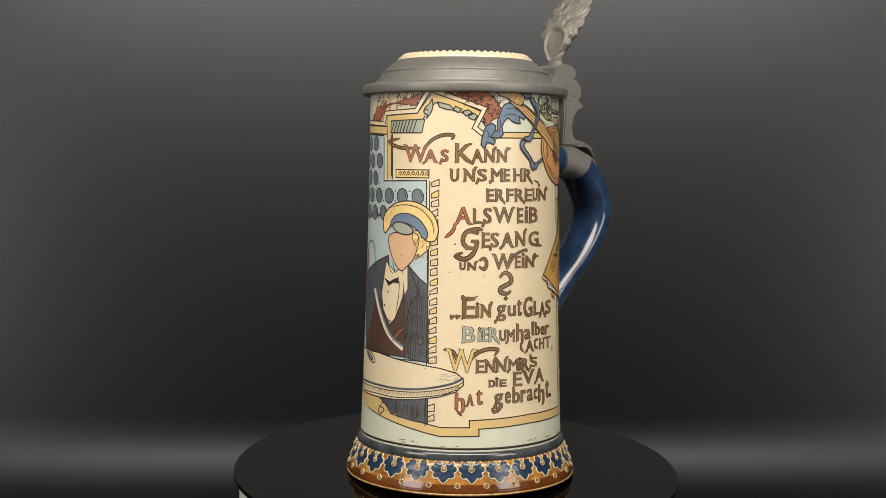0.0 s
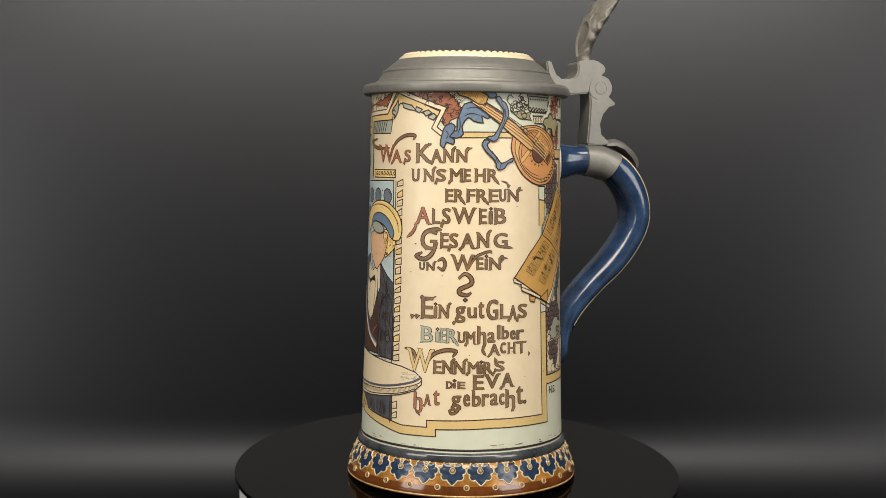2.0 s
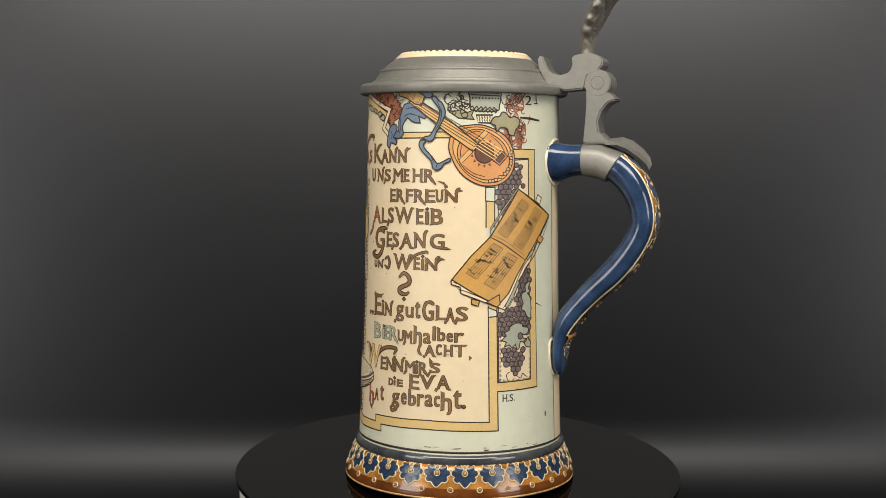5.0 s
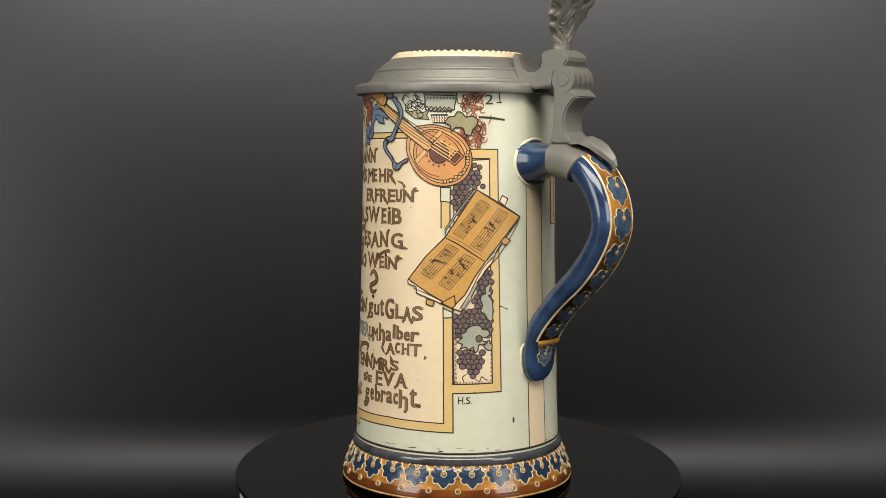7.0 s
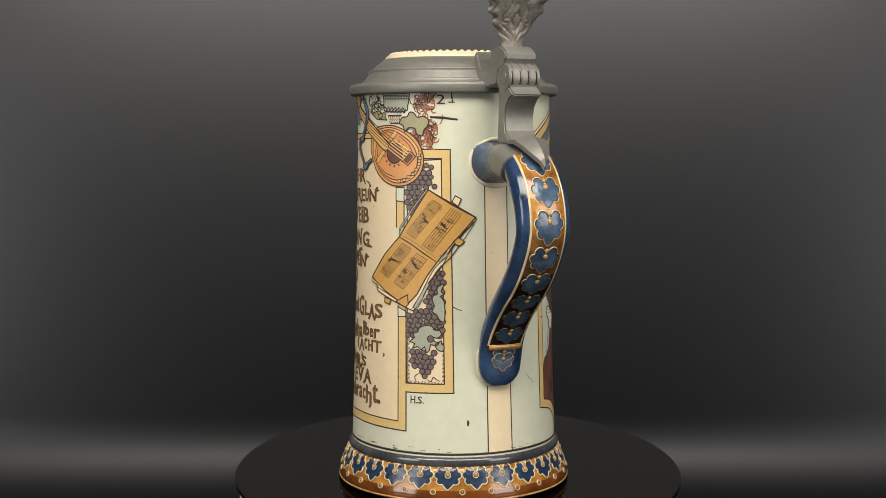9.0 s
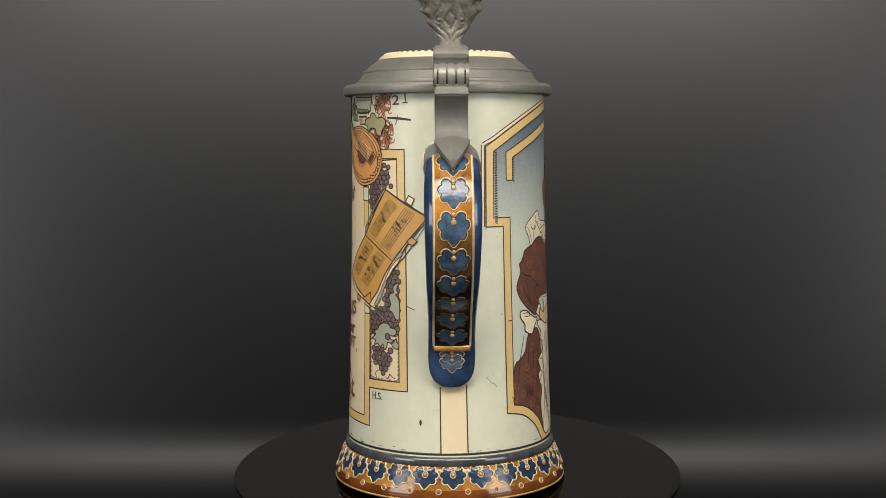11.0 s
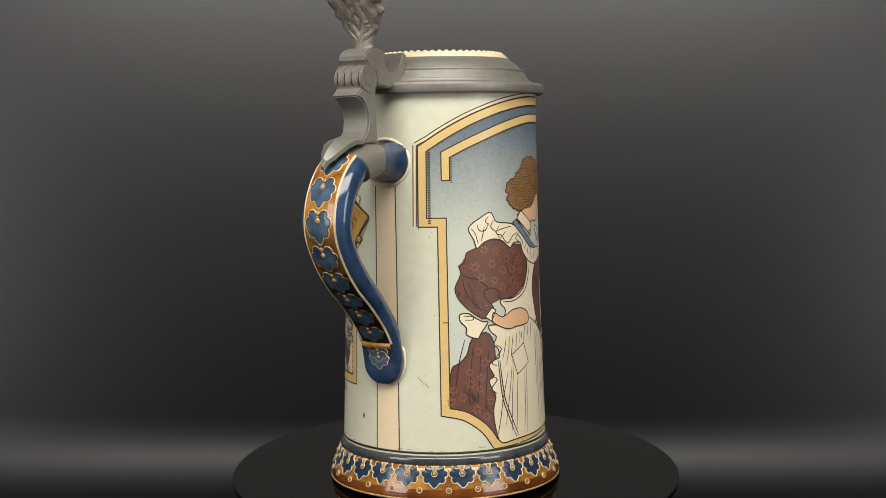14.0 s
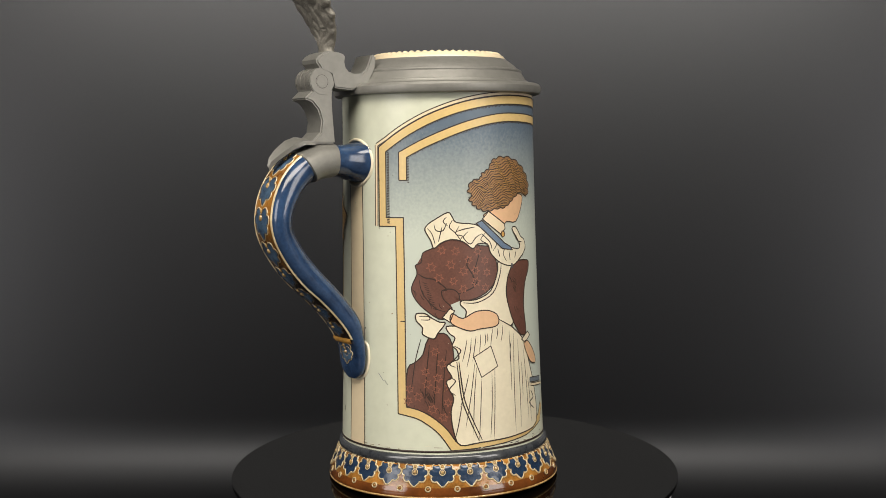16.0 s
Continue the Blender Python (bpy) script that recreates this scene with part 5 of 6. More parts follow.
bodice = [(9.5, 94.0), (5.5, 90.0), (4.5, 85.5), (13.0, 82.0), (15.5, 80.5), (20.0, 76.0), (26.0, 76.4), (32.0, 80.5), (34.2, 86.0), (31.5, 93.0), (22.0, 95.2), (15.0, 96.4)]
skirt = [(7.0, 58.5), (4.0, 50.0), (-1.0, 46.0), (-1.4, 36.0), (6.0, 32.6), (12.0, 28.0), (15.4, 24.0), (16.4, 34.0), (14.6, 56.0), (12.0, 60.6)]
for outline, reach in ((bodice, 4.3), (skirt, 4.0)):
    sown = []
    for _ in range(400):
        x, z = rng.uniform(-2, 35), rng.uniform(24, 97)
        if inside(x, z, outline) and all(math.hypot(x - a, z - b) > reach for a, b in sown):
            sown.append((x, z))
            star(x, z, rng.uniform(1.5, 1.9), rng.uniform(0, 1))
p.wrap("painted_dress", body, "maroon dress shape with rust stars")

p = Picture()
p.fill([(19.8, 74.6), (25.2, 74.7), (31.6, 77.8), (34.9, 85), (35.6, 88.9), (42.5, 88.4), (40, 82.5), (38.9, 76), (41, 68.1), (42.4, 64.6), (41.4, 63), (48.1, 57.3), (51.8, 47.8), (55.9, 35.8), (56.3, 23.1), (43.4, 20.5), (25.6, 19.7), (18, 19.2), (15.6, 24.3), (14.7, 31.9), (15.8, 37.3), (14.2, 40.6), (13.2, 43.9), (15.3, 45.4), (13.3, 49.3), (15.5, 51.4), (18, 52.4), (17.3, 55.7), (15.6, 57.5), (16.7, 60.4), (14.6, 62.2), (13.6, 64.9), (19, 65.3), (21.3, 70.2), (19.1, 72.9)], PALE, 5, 0.4, 3)
for (x0, y0), (x1, y1) in (([(32.1, 63.4), (30.9, 56.5)]), ([(34.2, 63.2), (33.5, 58.9)]), ([(36.4, 64.1), (35.6, 57.6)]), ([(21.3, 59.8), (19.3, 51.2)]), ([(23, 60.1), (21, 49)]), ([(24.9, 60.9), (23.3, 51)]), ([(26.7, 61.2), (26.1, 54.1)]), ([(28.6, 61.5), (28.3, 56.7)]), ([(39.8, 61.6), (40.2, 38.3)]), ([(42.2, 60.2), (41.8, 21.4)]), ([(44.4, 57.7), (44.9, 23.1)]), ([(31.1, 46), (29.8, 21)]), ([(32.4, 48.1), (31.2, 20.2)]), ([(26.7, 44.2), (25.2, 20.8)]), ([(24.8, 48.7), (23, 22.8)]), ([(47.9, 54), (50, 25.5)]), ([(21.8, 46.8), (18.3, 34)]), ([(24.2, 51), (20, 25.2)]), ([(46.4, 48.6), (46.7, 35.1)]), ([(40.8, 58.2), (39.8, 49.4)]), ([(50.1, 43.5), (52.1, 24)]), ([(29.6, 61.4), (29.5, 58.2)])):
    mid = ((x0 + x1) / 2 + rng.uniform(-0.4, 0.4), (y0 + y1) / 2)
    p.line([(x0, y0), mid, (x1, y1)], 0.26, INK, 6, smooth=4, taper=0.25)
p.line([(17.2, 51.3), (17.9, 44.8), (19, 36.1), (21.8, 28.3), (25.1, 20.4)], 0.4, INK, 6.4, smooth=4)
p.line([(18, 51.3), (18.7, 44.8), (19.9, 36.5), (22.7, 28.9), (26.3, 20.7)], 0.4, INK, 6.4, smooth=4)
p.line([(19, 35.7), (17.5, 27.5), (16.2, 22.1)], 0.3, INK, 6.4, smooth=4)
p.line([(16.2, 57.4), (18.8, 55.6), (17.2, 53.1), (14.6, 50.4), (16.7, 49.2)], 0.35, INK, 6.4, smooth=4)
p.line([(14.5, 45.4), (16.6, 43.8), (14.2, 40.6), (16.5, 38.4)], 0.35, INK, 6.4, smooth=4)
p.fill([(23.8, 52.7), (30.9, 56.5), (33.7, 48.4), (26.7, 44.7)], PALE, 7, 0.3)
p.line([(20.2, 73.7), (25.9, 73.6), (32.6, 76.9), (36, 83.8), (36.7, 88.2)], 0.35, INK, 7, smooth=4)
p.line([(32.3, 67.8), (41.4, 63), (42.5, 65.7)], 0.4, INK, 7)
p.fill([(6, 101.5), (6.9, 103.6), (10, 105.7), (14.8, 108.2), (16.5, 106.5), (18.2, 104.3), (25.4, 103.4), (29.7, 100.9), (32.7, 99.9), (38.1, 95.3), (46.2, 93), (47.4, 95.2), (43, 100.9), (45.4, 101.5), (48.4, 97.8), (50.9, 96.3), (51.6, 92.7), (47.1, 89), (42.4, 86.7), (36.4, 88.2), (32, 92.1), (30.6, 95.7), (26.4, 95.9), (24.3, 94.2), (20.7, 96.9), (16.3, 97.9), (12, 96.7), (9.3, 94.6), (8.1, 97.8)], PALE, 6, 0.45, 3)
for q in ([(9.5, 103.6), (10.3, 101.4), (12.9, 101.4), (14.3, 104.2)], [(16.5, 105.2), (15.3, 102.6), (17.5, 100.5), (19.6, 97.6)], [(22.6, 100.7), (20.7, 98.6), (23.4, 96), (25.8, 98.5), (28.2, 99.7)], [(28.2, 99.7), (31.6, 96.5), (32.5, 93.8)], [(35.2, 93.7), (36.2, 90.4)], [(41, 92.3), (41.5, 88.9)], [(43.9, 99.8), (46.3, 96.3), (49.1, 95.5)], [(12.5, 102.7), (11.1, 97.2)], [(25.4, 102.4), (21.3, 101.8), (18.1, 100.9)]):
    p.line(q, 0.32, INK, 7, smooth=4)
p.fill([(25.9, 103.8), (28.3, 104.8), (32.7, 100.8), (38.7, 95.7), (41.7, 94.2), (43, 92.8), (37.4, 93.6), (32.1, 98.2)], RIBBON, 8, 0.35)
p.fill([(2.2, 69.7), (5.5, 69.9), (7.7, 68.4), (11, 66.6), (13.2, 66.2), (10.3, 62.3), (8.8, 60.2), (4.6, 61.9), (4.6, 64.5), (2.2, 67.1)], PALE, 6, 0.4, 3)
p.line([(3.3, 68.8), (6.8, 68.8), (7.2, 67.5), (4, 67.5)], 0.3, INK, 7, smooth=3)
for q in ([(19.1, 103), (17.7, 100), (20.3, 99.1), (18.9, 97.4)], [(29.7, 100), (27.7, 97.5), (30.1, 96.1)], [(14.3, 106.5), (13, 104.8), (14.7, 103.1)], [(6.9, 102.3), (8.6, 100.2), (9.8, 96.3)], [(33.2, 98.6), (34.7, 95.5), (33, 93)], [(38.9, 93.9), (37.9, 91.4), (39.6, 88.6)], [(45, 92.2), (44.2, 89.6)]):
    p.line(q, 0.28, INK, 7, smooth=4)
p.fill([(12.1, 68.3), (15, 71.7), (16.7, 70.8), (14.9, 66.5)], PALE, 8, 0.35)
p.fill([(46.9, 57.4), (51.3, 60), (53.1, 58.4), (49.2, 55.8)], PALE, 8, 0.35)
p.disc(42.4, 86.7, 0.6, 1.1, CHARCOAL, 8.4, 0, 10)
p.wrap("painted_apron", body, "cream apron and ruffle shapes with pen folds")

p = Picture()
p.fill([(29.3, 105.9), (30.9, 108), (34.3, 110), (39.2, 111.4), (43.5, 114.1), (50, 113.8), (49.4, 109.4), (45.5, 103.7), (39.9, 103.9), (37.1, 101.2)], SKIN, 5, 0.3, 3)
p.fill([(28.6, 105.3), (31.4, 108.2), (38.9, 103.1), (39.2, 101.3), (37, 99.1), (32.3, 102.5)], CREAM, 6, 0.35)
p.disc(37.9, 99.2, 0.9, 1.2, PAPER, 9, 0.3, 12)
p.wrap("painted_collar", body, "cream collar with a plain terracotta shape")
p = Picture()
p.fill([(15.8, 69.8), (19.7, 67.7), (24.6, 70), (29.8, 70.3), (33.9, 68.5), (34.8, 65.4), (32.9, 63.8), (26.8, 63.4), (22.7, 62.8), (18.3, 64.3), (15.1, 66.5)], SKIN, 8, 0.35, 3)
p.wrap("painted_shape", body, "plain terracotta shape")
p = Picture()
p.fill([(48.4, 56.1), (51.9, 55.9), (56.9, 50.4), (57.8, 46.8), (53.2, 47.6), (49.8, 52.1)], SKIN, 8, 0.3, 3)
p.wrap("painted_shape", body, "plain terracotta shape")
p = Picture()
hair = [(30.9, 108.6), (27.5, 109.6), (25.1, 111.4), (23.8, 113.6), (25.2, 114.4), (23.4, 116.2), (24.8, 119.6), (28.2, 120.8), (29.2, 122.5), (31.8, 124.1), (33.4, 126.9), (37.3, 128.3), (42.9, 127.8), (48.8, 125.1), (53.2, 121.1), (55.2, 116.6), (52.8, 113.5), (48.3, 115), (44.5, 113.4), (41.7, 111.3), (38.5, 109.7), (34.6, 109.4)]
around = [(q.x, q.y) for q in smooth_line([(*q, 0) for q in hair], 8, True)]
mid_x, mid_z = sum(q[0] for q in hair) / len(hair), sum(q[1] for q in hair) / len(hair)
curls = []
for k, (x, z) in enumerate(around):
    g = 1.0 + 0.075 * abs(math.sin(k * 0.52))
    curls.append((mid_x + (x - mid_x) * g, mid_z + (z - mid_z) * g))
p.fill(curls, HAIR, 7, 0.35)
low, top = min(q[1] for q in hair), max(q[1] for q in hair)
left, right = min(q[0] for q in hair), max(q[0] for q in hair)
for k in range(int((top - low + 8) / 0.42)):
    run, width, mat = [], (0.23 if k % 2 else 0.14), (INK if k % 2 else PAPER)
    for i in range(int((right - left) / 0.3)):
        x = left + 0.3 * i
        z = low - 2 + 0.42 * k - 0.028 * (x - mid_x) ** 2 + 0.42 * math.sin(1.35 * x + 0.35 * k + 1.2 * math.sin(0.4 * x)) + 0.3 * math.sin(0.55 * x + 0.21 * k) + 1.5 * noise.noise(Vector((x * 0.22, k * 0.07, 2.0)))
        if inside(x, z, hair) and rng.random() > 0.03:
            run.append((x, z))
            continue
        if len(run) > 4:
            p.line(run, width, mat, 8)
        run = []
    if len(run) > 4:
        p.line(run, width, mat, 8)
p.wrap("painted_shape", body, "plain wavy chestnut shape")
p = Picture()
p.band([(51.6, 40.6), (62.7, 39.6)], 1.6, SLATE, 8.6, 0.3)
p.band([(52.4, 38.6), (64.8, 37.3)], 0.8, CREAM, 8.6, 0.3)
p.line([(52.2, 36.4), (54, 33.4), (50.9, 31.7), (54.6, 28.7)], 0.4, INK, 8, smooth=4)
p.wrap("painted_tray", body, "dark edge of a painted tray")

# ---- relief round the foot ----
def foot_radius(z):
    outer = [(b, a) for a, b in foot_profile[1:11]]
    for (z1, r1), (z2, r2) in zip(outer, outer[1:]):
        if z1 <= z <= z2:
            return r1 + (r2 - r1) * (z - z1) / (z2 - z1)
    return 43.0 - 0.8 * (z - 11.9)


def on_foot(y, z, lift):
    a, r = y / 44.5, foot_radius(z) + lift
    return Vector((r * math.cos(a), r * math.sin(a), z + lift * 0.35)) / 1000


def palmette(width, top, bottom):
    """Outline of a hanging flower: a notched crown, two lobes down each side and a pointed tip."""
    side = [(0.05, 0.80), (0.10, 0.93), (0.20, 1.0), (0.33, 0.98), (0.40, 0.88), (0.39, 0.79), (0.48, 0.75), (0.52, 0.63), (0.47, 0.51), (0.40, 0.48), (0.43, 0.38), (0.37, 0.26), (0.27, 0.23), (0.21, 0.25), (0.13, 0.14), (0.0, 0.0)]
    half = [(q.x, q.y) for q in smooth_line([(*q, 0) for q in side], 3)]
    ring = [(-x, z) for x, z in reversed(half)][1:] + half[:-1]
    return [(x * width, bottom + z * (top - bottom)) for x, z in ring]


def bead_line(place, outline, thick, lift):
    """A rounded ridge along a closed outline laid on a surface."""
    bm, n, rings = bmesh.new(), len(outline), []
    for i in range(n):
        a, b = Vector(outline[i - 1]), Vector(outline[(i + 1) % n])
        t = (b - a).normalized()
        o = Vector((-t.y, t.x))
        c = Vector(outline[i])
        rings.append([bm.verts.new(place(*(c + o * thick * s), lift + thick * h)) for s, h in ((-1, -0.6), (-0.7, 0.5), (0, 0.9), (0.7, 0.5), (1, -0.6))])
    for i in range(n):
        a, b = rings[i], rings[(i + 1) % n]
        for k in range(4):
            bm.faces.new((a[k], a[k + 1], b[k + 1], b[k]))
    return bm


def domed(place, outline, lift, swell):
    """A softly swollen fill of an outline laid on a surface."""
    bm, n = bmesh.new(), len(outline)
    cx, cz = sum(p[0] for p in outline) / n, sum(p[1] for p in outline) / n
    rings = []
    for s, h in ((1.0, 0.0), (0.8, 0.7), (0.5, 0.95), (0.2, 1.0)):
        rings.append([bm.verts.new(place(cx + (x - cx) * s, cz + (z - cz) * s, lift + swell * h)) for x, z in outline])
    for a, b in zip(rings, rings[1:]):
        for k in range(n):
            bm.faces.new((a[k], a[(k + 1) % n], b[(k + 1) % n], b[k]))
    bm.faces.new(rings[-1])
    return bm


def boss(place, x, z, r, lift, high):
    ring = [(x + r * math.cos(math.tau * k / 12), z + r * math.sin(math.tau * k / 12)) for k in range(12)]
    return domed(place, ring, lift, high)


FOOTBLUE = material("deep_blue_glaze", (0.010, 0.020, 0.050), 0.2, coat=0.3, vary=0.4, scale=260, spread=(0.03, 0.06, 0.115), bump=0.4, bump_scale=350, fine=0.4)
flower = palmette(9.6, 12.3, 4.3)
first = [part("flower", domed(on_foot, flower, 0.06, 0.07), FOOTBLUE, base, "cobalt-blue lobed flower in relief"),
         part("flower_rim", bead_line(on_foot, [(x * 1.05, 8.2 + (z - 8.2) * 1.05) for x, z in flower], 0.3, 0.12), RIDGE, base, "pale raised outline"),
         part("groove", bead_line(on_foot, flower, 0.14, 0.12), INK, base, "dark inner outline"),
         part("boss", boss(on_foot, 0, 9.5, 0.75, 0.2, 0.6), TAN, base),
         part("boss", boss(on_foot, 0, 11.4, 0.5, 0.15, 0.4), TAN, base),
         part("boss_ring", bead_line(on_foot, [(0.85 * math.cos(math.tau * k / 16), 11.4 + 0.85 * math.sin(math.tau * k / 16)) for k in range(16)], 0.2, 0.15), RIDGE, base),
         part("boss_ring", bead_line(on_foot, [(1.1 * math.cos(math.tau * k / 16), 9.5 + 1.05 * math.sin(math.tau * k / 16)) for k in range(16)], 0.2, 0.12), RIDGE, base),
         part("stud_ring", bead_line(on_foot, [(5.38 + 0.95 * math.cos(math.tau * k / 16), 3.6 + 0.9 * math.sin(math.tau * k / 16)) for k in range(16)], 0.26, 0.15), RIDGE, base),
         part("stud", boss(on_foot, 5.38, 3.6, 0.6, 0.1, 0.4), AMBER, base)]
for k in range(26):
    for ob in first:
        q = ob if k == 0 else new(ob.name.split(".")[0], ob.data)
        q.parent = base
        q.matrix_basis = pose(0, 0, 0, 0, 0, 2.4 + 360 / 26 * k)
part("foot_line", lathe([(45.9, -0.2), (47.0, -0.1), (47.1, 0.5), (46.2, 0.8)], 120, True), material("paler_amber_edge", (0.42, 0.22, 0.06), 0.15, coat=0.6, vary=0.4, scale=90, spread=(0.62, 0.42, 0.18)), base, "paler amber edge of the foot")
part("wall_line", lathe([(radius(17.2) - 0.3, 17.4), (radius(17.0) + 0.18, 17.2), (radius(16.6) + 0.18, 16.5), (radius(16.4) - 0.3, 16.3)], 120, True), INK, body, "dark line above the moulding")

# ---- relief along the handle ----
SPINE_LENGTH = [0.0]
for a, b in zip(SPINE_ROWS, SPINE_ROWS[1:]):
    SPINE_LENGTH.append(SPINE_LENGTH[-1] + (b[0] - a[0]).length)


def on_handle(y, s, lift):
    """A place on the handle's outer face: y across it and s along its spine, in millimetres."""
    s = min(max(s, 0.0), SPINE_LENGTH[-1] - 1e-6)
    i = next(k for k in range(len(SPINE_LENGTH) - 1) if SPINE_LENGTH[k + 1] > s)
    f = (s - SPINE_LENGTH[i]) / (SPINE_LENGTH[i + 1] - SPINE_LENGTH[i])
    a, b = SPINE_ROWS[i], SPINE_ROWS[i + 1]
    c, n = a[0].lerp(b[0], f), a[1].lerp(b[1], f).normalized()
    deep, wide = a[2] + (b[2] - a[2]) * f, a[3] + (b[3] - a[3]) * f
    u = min(abs(y) / wide, 0.985) ** (1 / 0.75)
    o = deep * math.sqrt(max(0.0, 1 - u * u)) ** 0.62 + lift
    q = c + n * o
    return Vector((q.x, y, q.y)) / 1000


def strap_panel(half, s0, s1, lift):
    bm, rows = bmesh.new(), []
    n = int((s1 - s0) / 1.5)
    for i in range(n + 1):
        s = s0 + (s1 - s0) * i / n
        rows.append([bm.verts.new(on_handle(half * u, s, lift)) for u in np.linspace(-1, 1, 11)])
    for a, b in zip(rows, rows[1:]):
        for k in range(10):
            bm.faces.new((a[k], a[k + 1], b[k + 1], b[k]))
    return bm


def on_grip(name, bm, mat, label=""):
    return part(name, bm, mat, grip, label)


def two_tone(name, first, low_tone, low, high):
    """A glaze in two tones: its own colour above, a darker one below, with an uneven front."""
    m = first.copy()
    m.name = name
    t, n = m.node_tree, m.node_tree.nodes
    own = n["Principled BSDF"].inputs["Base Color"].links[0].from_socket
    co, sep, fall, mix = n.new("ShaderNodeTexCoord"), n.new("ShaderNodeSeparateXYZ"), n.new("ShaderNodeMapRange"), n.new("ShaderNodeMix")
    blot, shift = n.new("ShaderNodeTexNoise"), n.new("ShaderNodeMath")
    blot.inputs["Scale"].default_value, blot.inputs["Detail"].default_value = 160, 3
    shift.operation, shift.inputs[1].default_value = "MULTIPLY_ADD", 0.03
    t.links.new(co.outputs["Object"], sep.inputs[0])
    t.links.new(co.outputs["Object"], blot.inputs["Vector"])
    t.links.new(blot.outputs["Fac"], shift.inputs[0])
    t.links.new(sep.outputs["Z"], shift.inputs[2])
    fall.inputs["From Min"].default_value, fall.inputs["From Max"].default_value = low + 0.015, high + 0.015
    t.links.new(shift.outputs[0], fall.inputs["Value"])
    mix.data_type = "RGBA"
    mix.inputs["A"].default_value = (*low_tone, 1)
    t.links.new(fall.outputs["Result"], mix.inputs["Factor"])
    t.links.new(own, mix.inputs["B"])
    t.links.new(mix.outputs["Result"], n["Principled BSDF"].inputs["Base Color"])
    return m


TWOAMBER = two_tone("two_tone_amber_glaze", AMBER, (0.022, 0.014, 0.010), 0.088, 0.106)
TWORIDGE = two_tone("two_tone_ridge_glaze", RIDGE, (0.07, 0.05, 0.03), 0.084, 0.100)
START = 27.0
BANDED = next(SPINE_LENGTH[k] for k in range(len(SPINE_ROWS)) if k > 20 and SPINE_ROWS[k][0].y < 59.5)
on_grip("panel", strap_panel(6.5, START, BANDED, 0.12), TWOAMBER, "amber glazed panel, smoky dark towards its foot")
for side in (-1, 1):
    def rail(y, s, lift, side=side):
        return on_handle(side * 6.8 + y, s, lift)
    bm, rows = bmesh.new(), []
    for s in np.arange(START, BANDED, 1.5):
        rows.append([bm.verts.new(rail(y, s, h)) for y, h in ((-0.45, 0.0), (-0.25, 0.3), (0.0, 0.42), (0.25, 0.3), (0.45, 0.0))])
    for a, b in zip(rows, rows[1:]):
        for k in range(4):
            bm.faces.new((a[k], a[k + 1], b[k + 1], b[k]))
    on_grip("ridge", bm, RIDGE, "pale raised ridge")
long_flower = palmette(10.4, 4.4, -4.9)
places = [START + 4.6 + 10.1 * k for k in range(9)]
for k, s in enumerate(places + [BANDED + 6.5]):
    if s > BANDED - 3 and s < BANDED:
        continue
    shrink = 0.8 if s > BANDED else 1.0

    def here(y, z, lift, s=s, shrink=shrink):
        return on_handle(y * shrink, s - z * shrink, lift + 0.15)
    on_grip("flower", domed(here, long_flower, 0.1, 0.1), FLOWERBLUE, "cobalt-blue lobed flower in relief")
    on_grip("flower_rim", bead_line(here, long_flower, 0.2, 0.12), INK, "dark outline")
    on_grip("flower_rim", bead_line(here, [(x * 1.07, z * 1.07) for x, z in long_flower], 0.18, 0.1), RIDGE if s > BANDED else TWORIDGE, "pale raised outline")
    on_grip("boss", boss(here, 0, 1.6, 0.95, 0.2, 0.6), TAN)
    on_grip("boss", boss(here, 0, 3.7, 0.75, 0.2, 0.45), TAN)
bm, rows = bmesh.new(), []
for s, h in ((BANDED - 1.4, 0.0), (BANDED - 0.9, 0.8), (BANDED, 1.0), (BANDED + 0.9, 0.8), (BANDED + 1.4, 0.0)):
    rows.append([bm.verts.new(on_handle(u, s, h)) for u in np.linspace(-6.8, 6.8, 11)])
for a, b in zip(rows, rows[1:]):
    for k in range(10):
        bm.faces.new((a[k], a[k + 1], b[k + 1], b[k]))
on_grip("cross_band", bm, material("ochre_glaze", (0.42, 0.22, 0.05), 0.2, coat=0.6, vary=0.3, scale=200), "ochre glazed cross band")
# pale seam where the handle meets the wall
rows = []
for k in range(28):
    a = math.tau * k / 28
    for_x, for_z = 10.5 * math.cos(a), 127.4 + 9.0 * math.sin(a)
    rows.append((for_x, for_z))


def on_wall(y, z, lift):
    a, r = y / 39.0, radius(z) + lift
    return Vector((r * math.cos(a), r * math.sin(a), z)) / 1000


seam = part("seam", bead_line(on_wall, rows, 0.75, 0.05), PALE, grip, "pale glaze seam at the wall")
rows = [(6.6, 57.0), (7.9, 53.0), (7.6, 49.0), (6.2, 45.3), (3.6, 43.1), (0.0, 42.6), (-3.6, 43.1), (-6.2, 45.3), (-7.6, 49.0), (-7.9, 53.0), (-6.6, 57.0), (0.0, 58.0)]
rows = [(q.x, q.y) for q in smooth_line([(*q, 0) for q in rows], 4, True)]
part("seam", bead_line(on_wall, rows, 0.7, 0.05), PALE, grip, "pale glaze seam at the wall")


# ---- pewter: clamp, tongue, pin, knuckles and thumb lift ----
def on_hinge(name, bm, label="", sharp=35, metal=PEWTER):
    ob = crisp(part(name, bm, metal, stein, label), sharp)
    ob.matrix_basis = hinge_space
    return ob


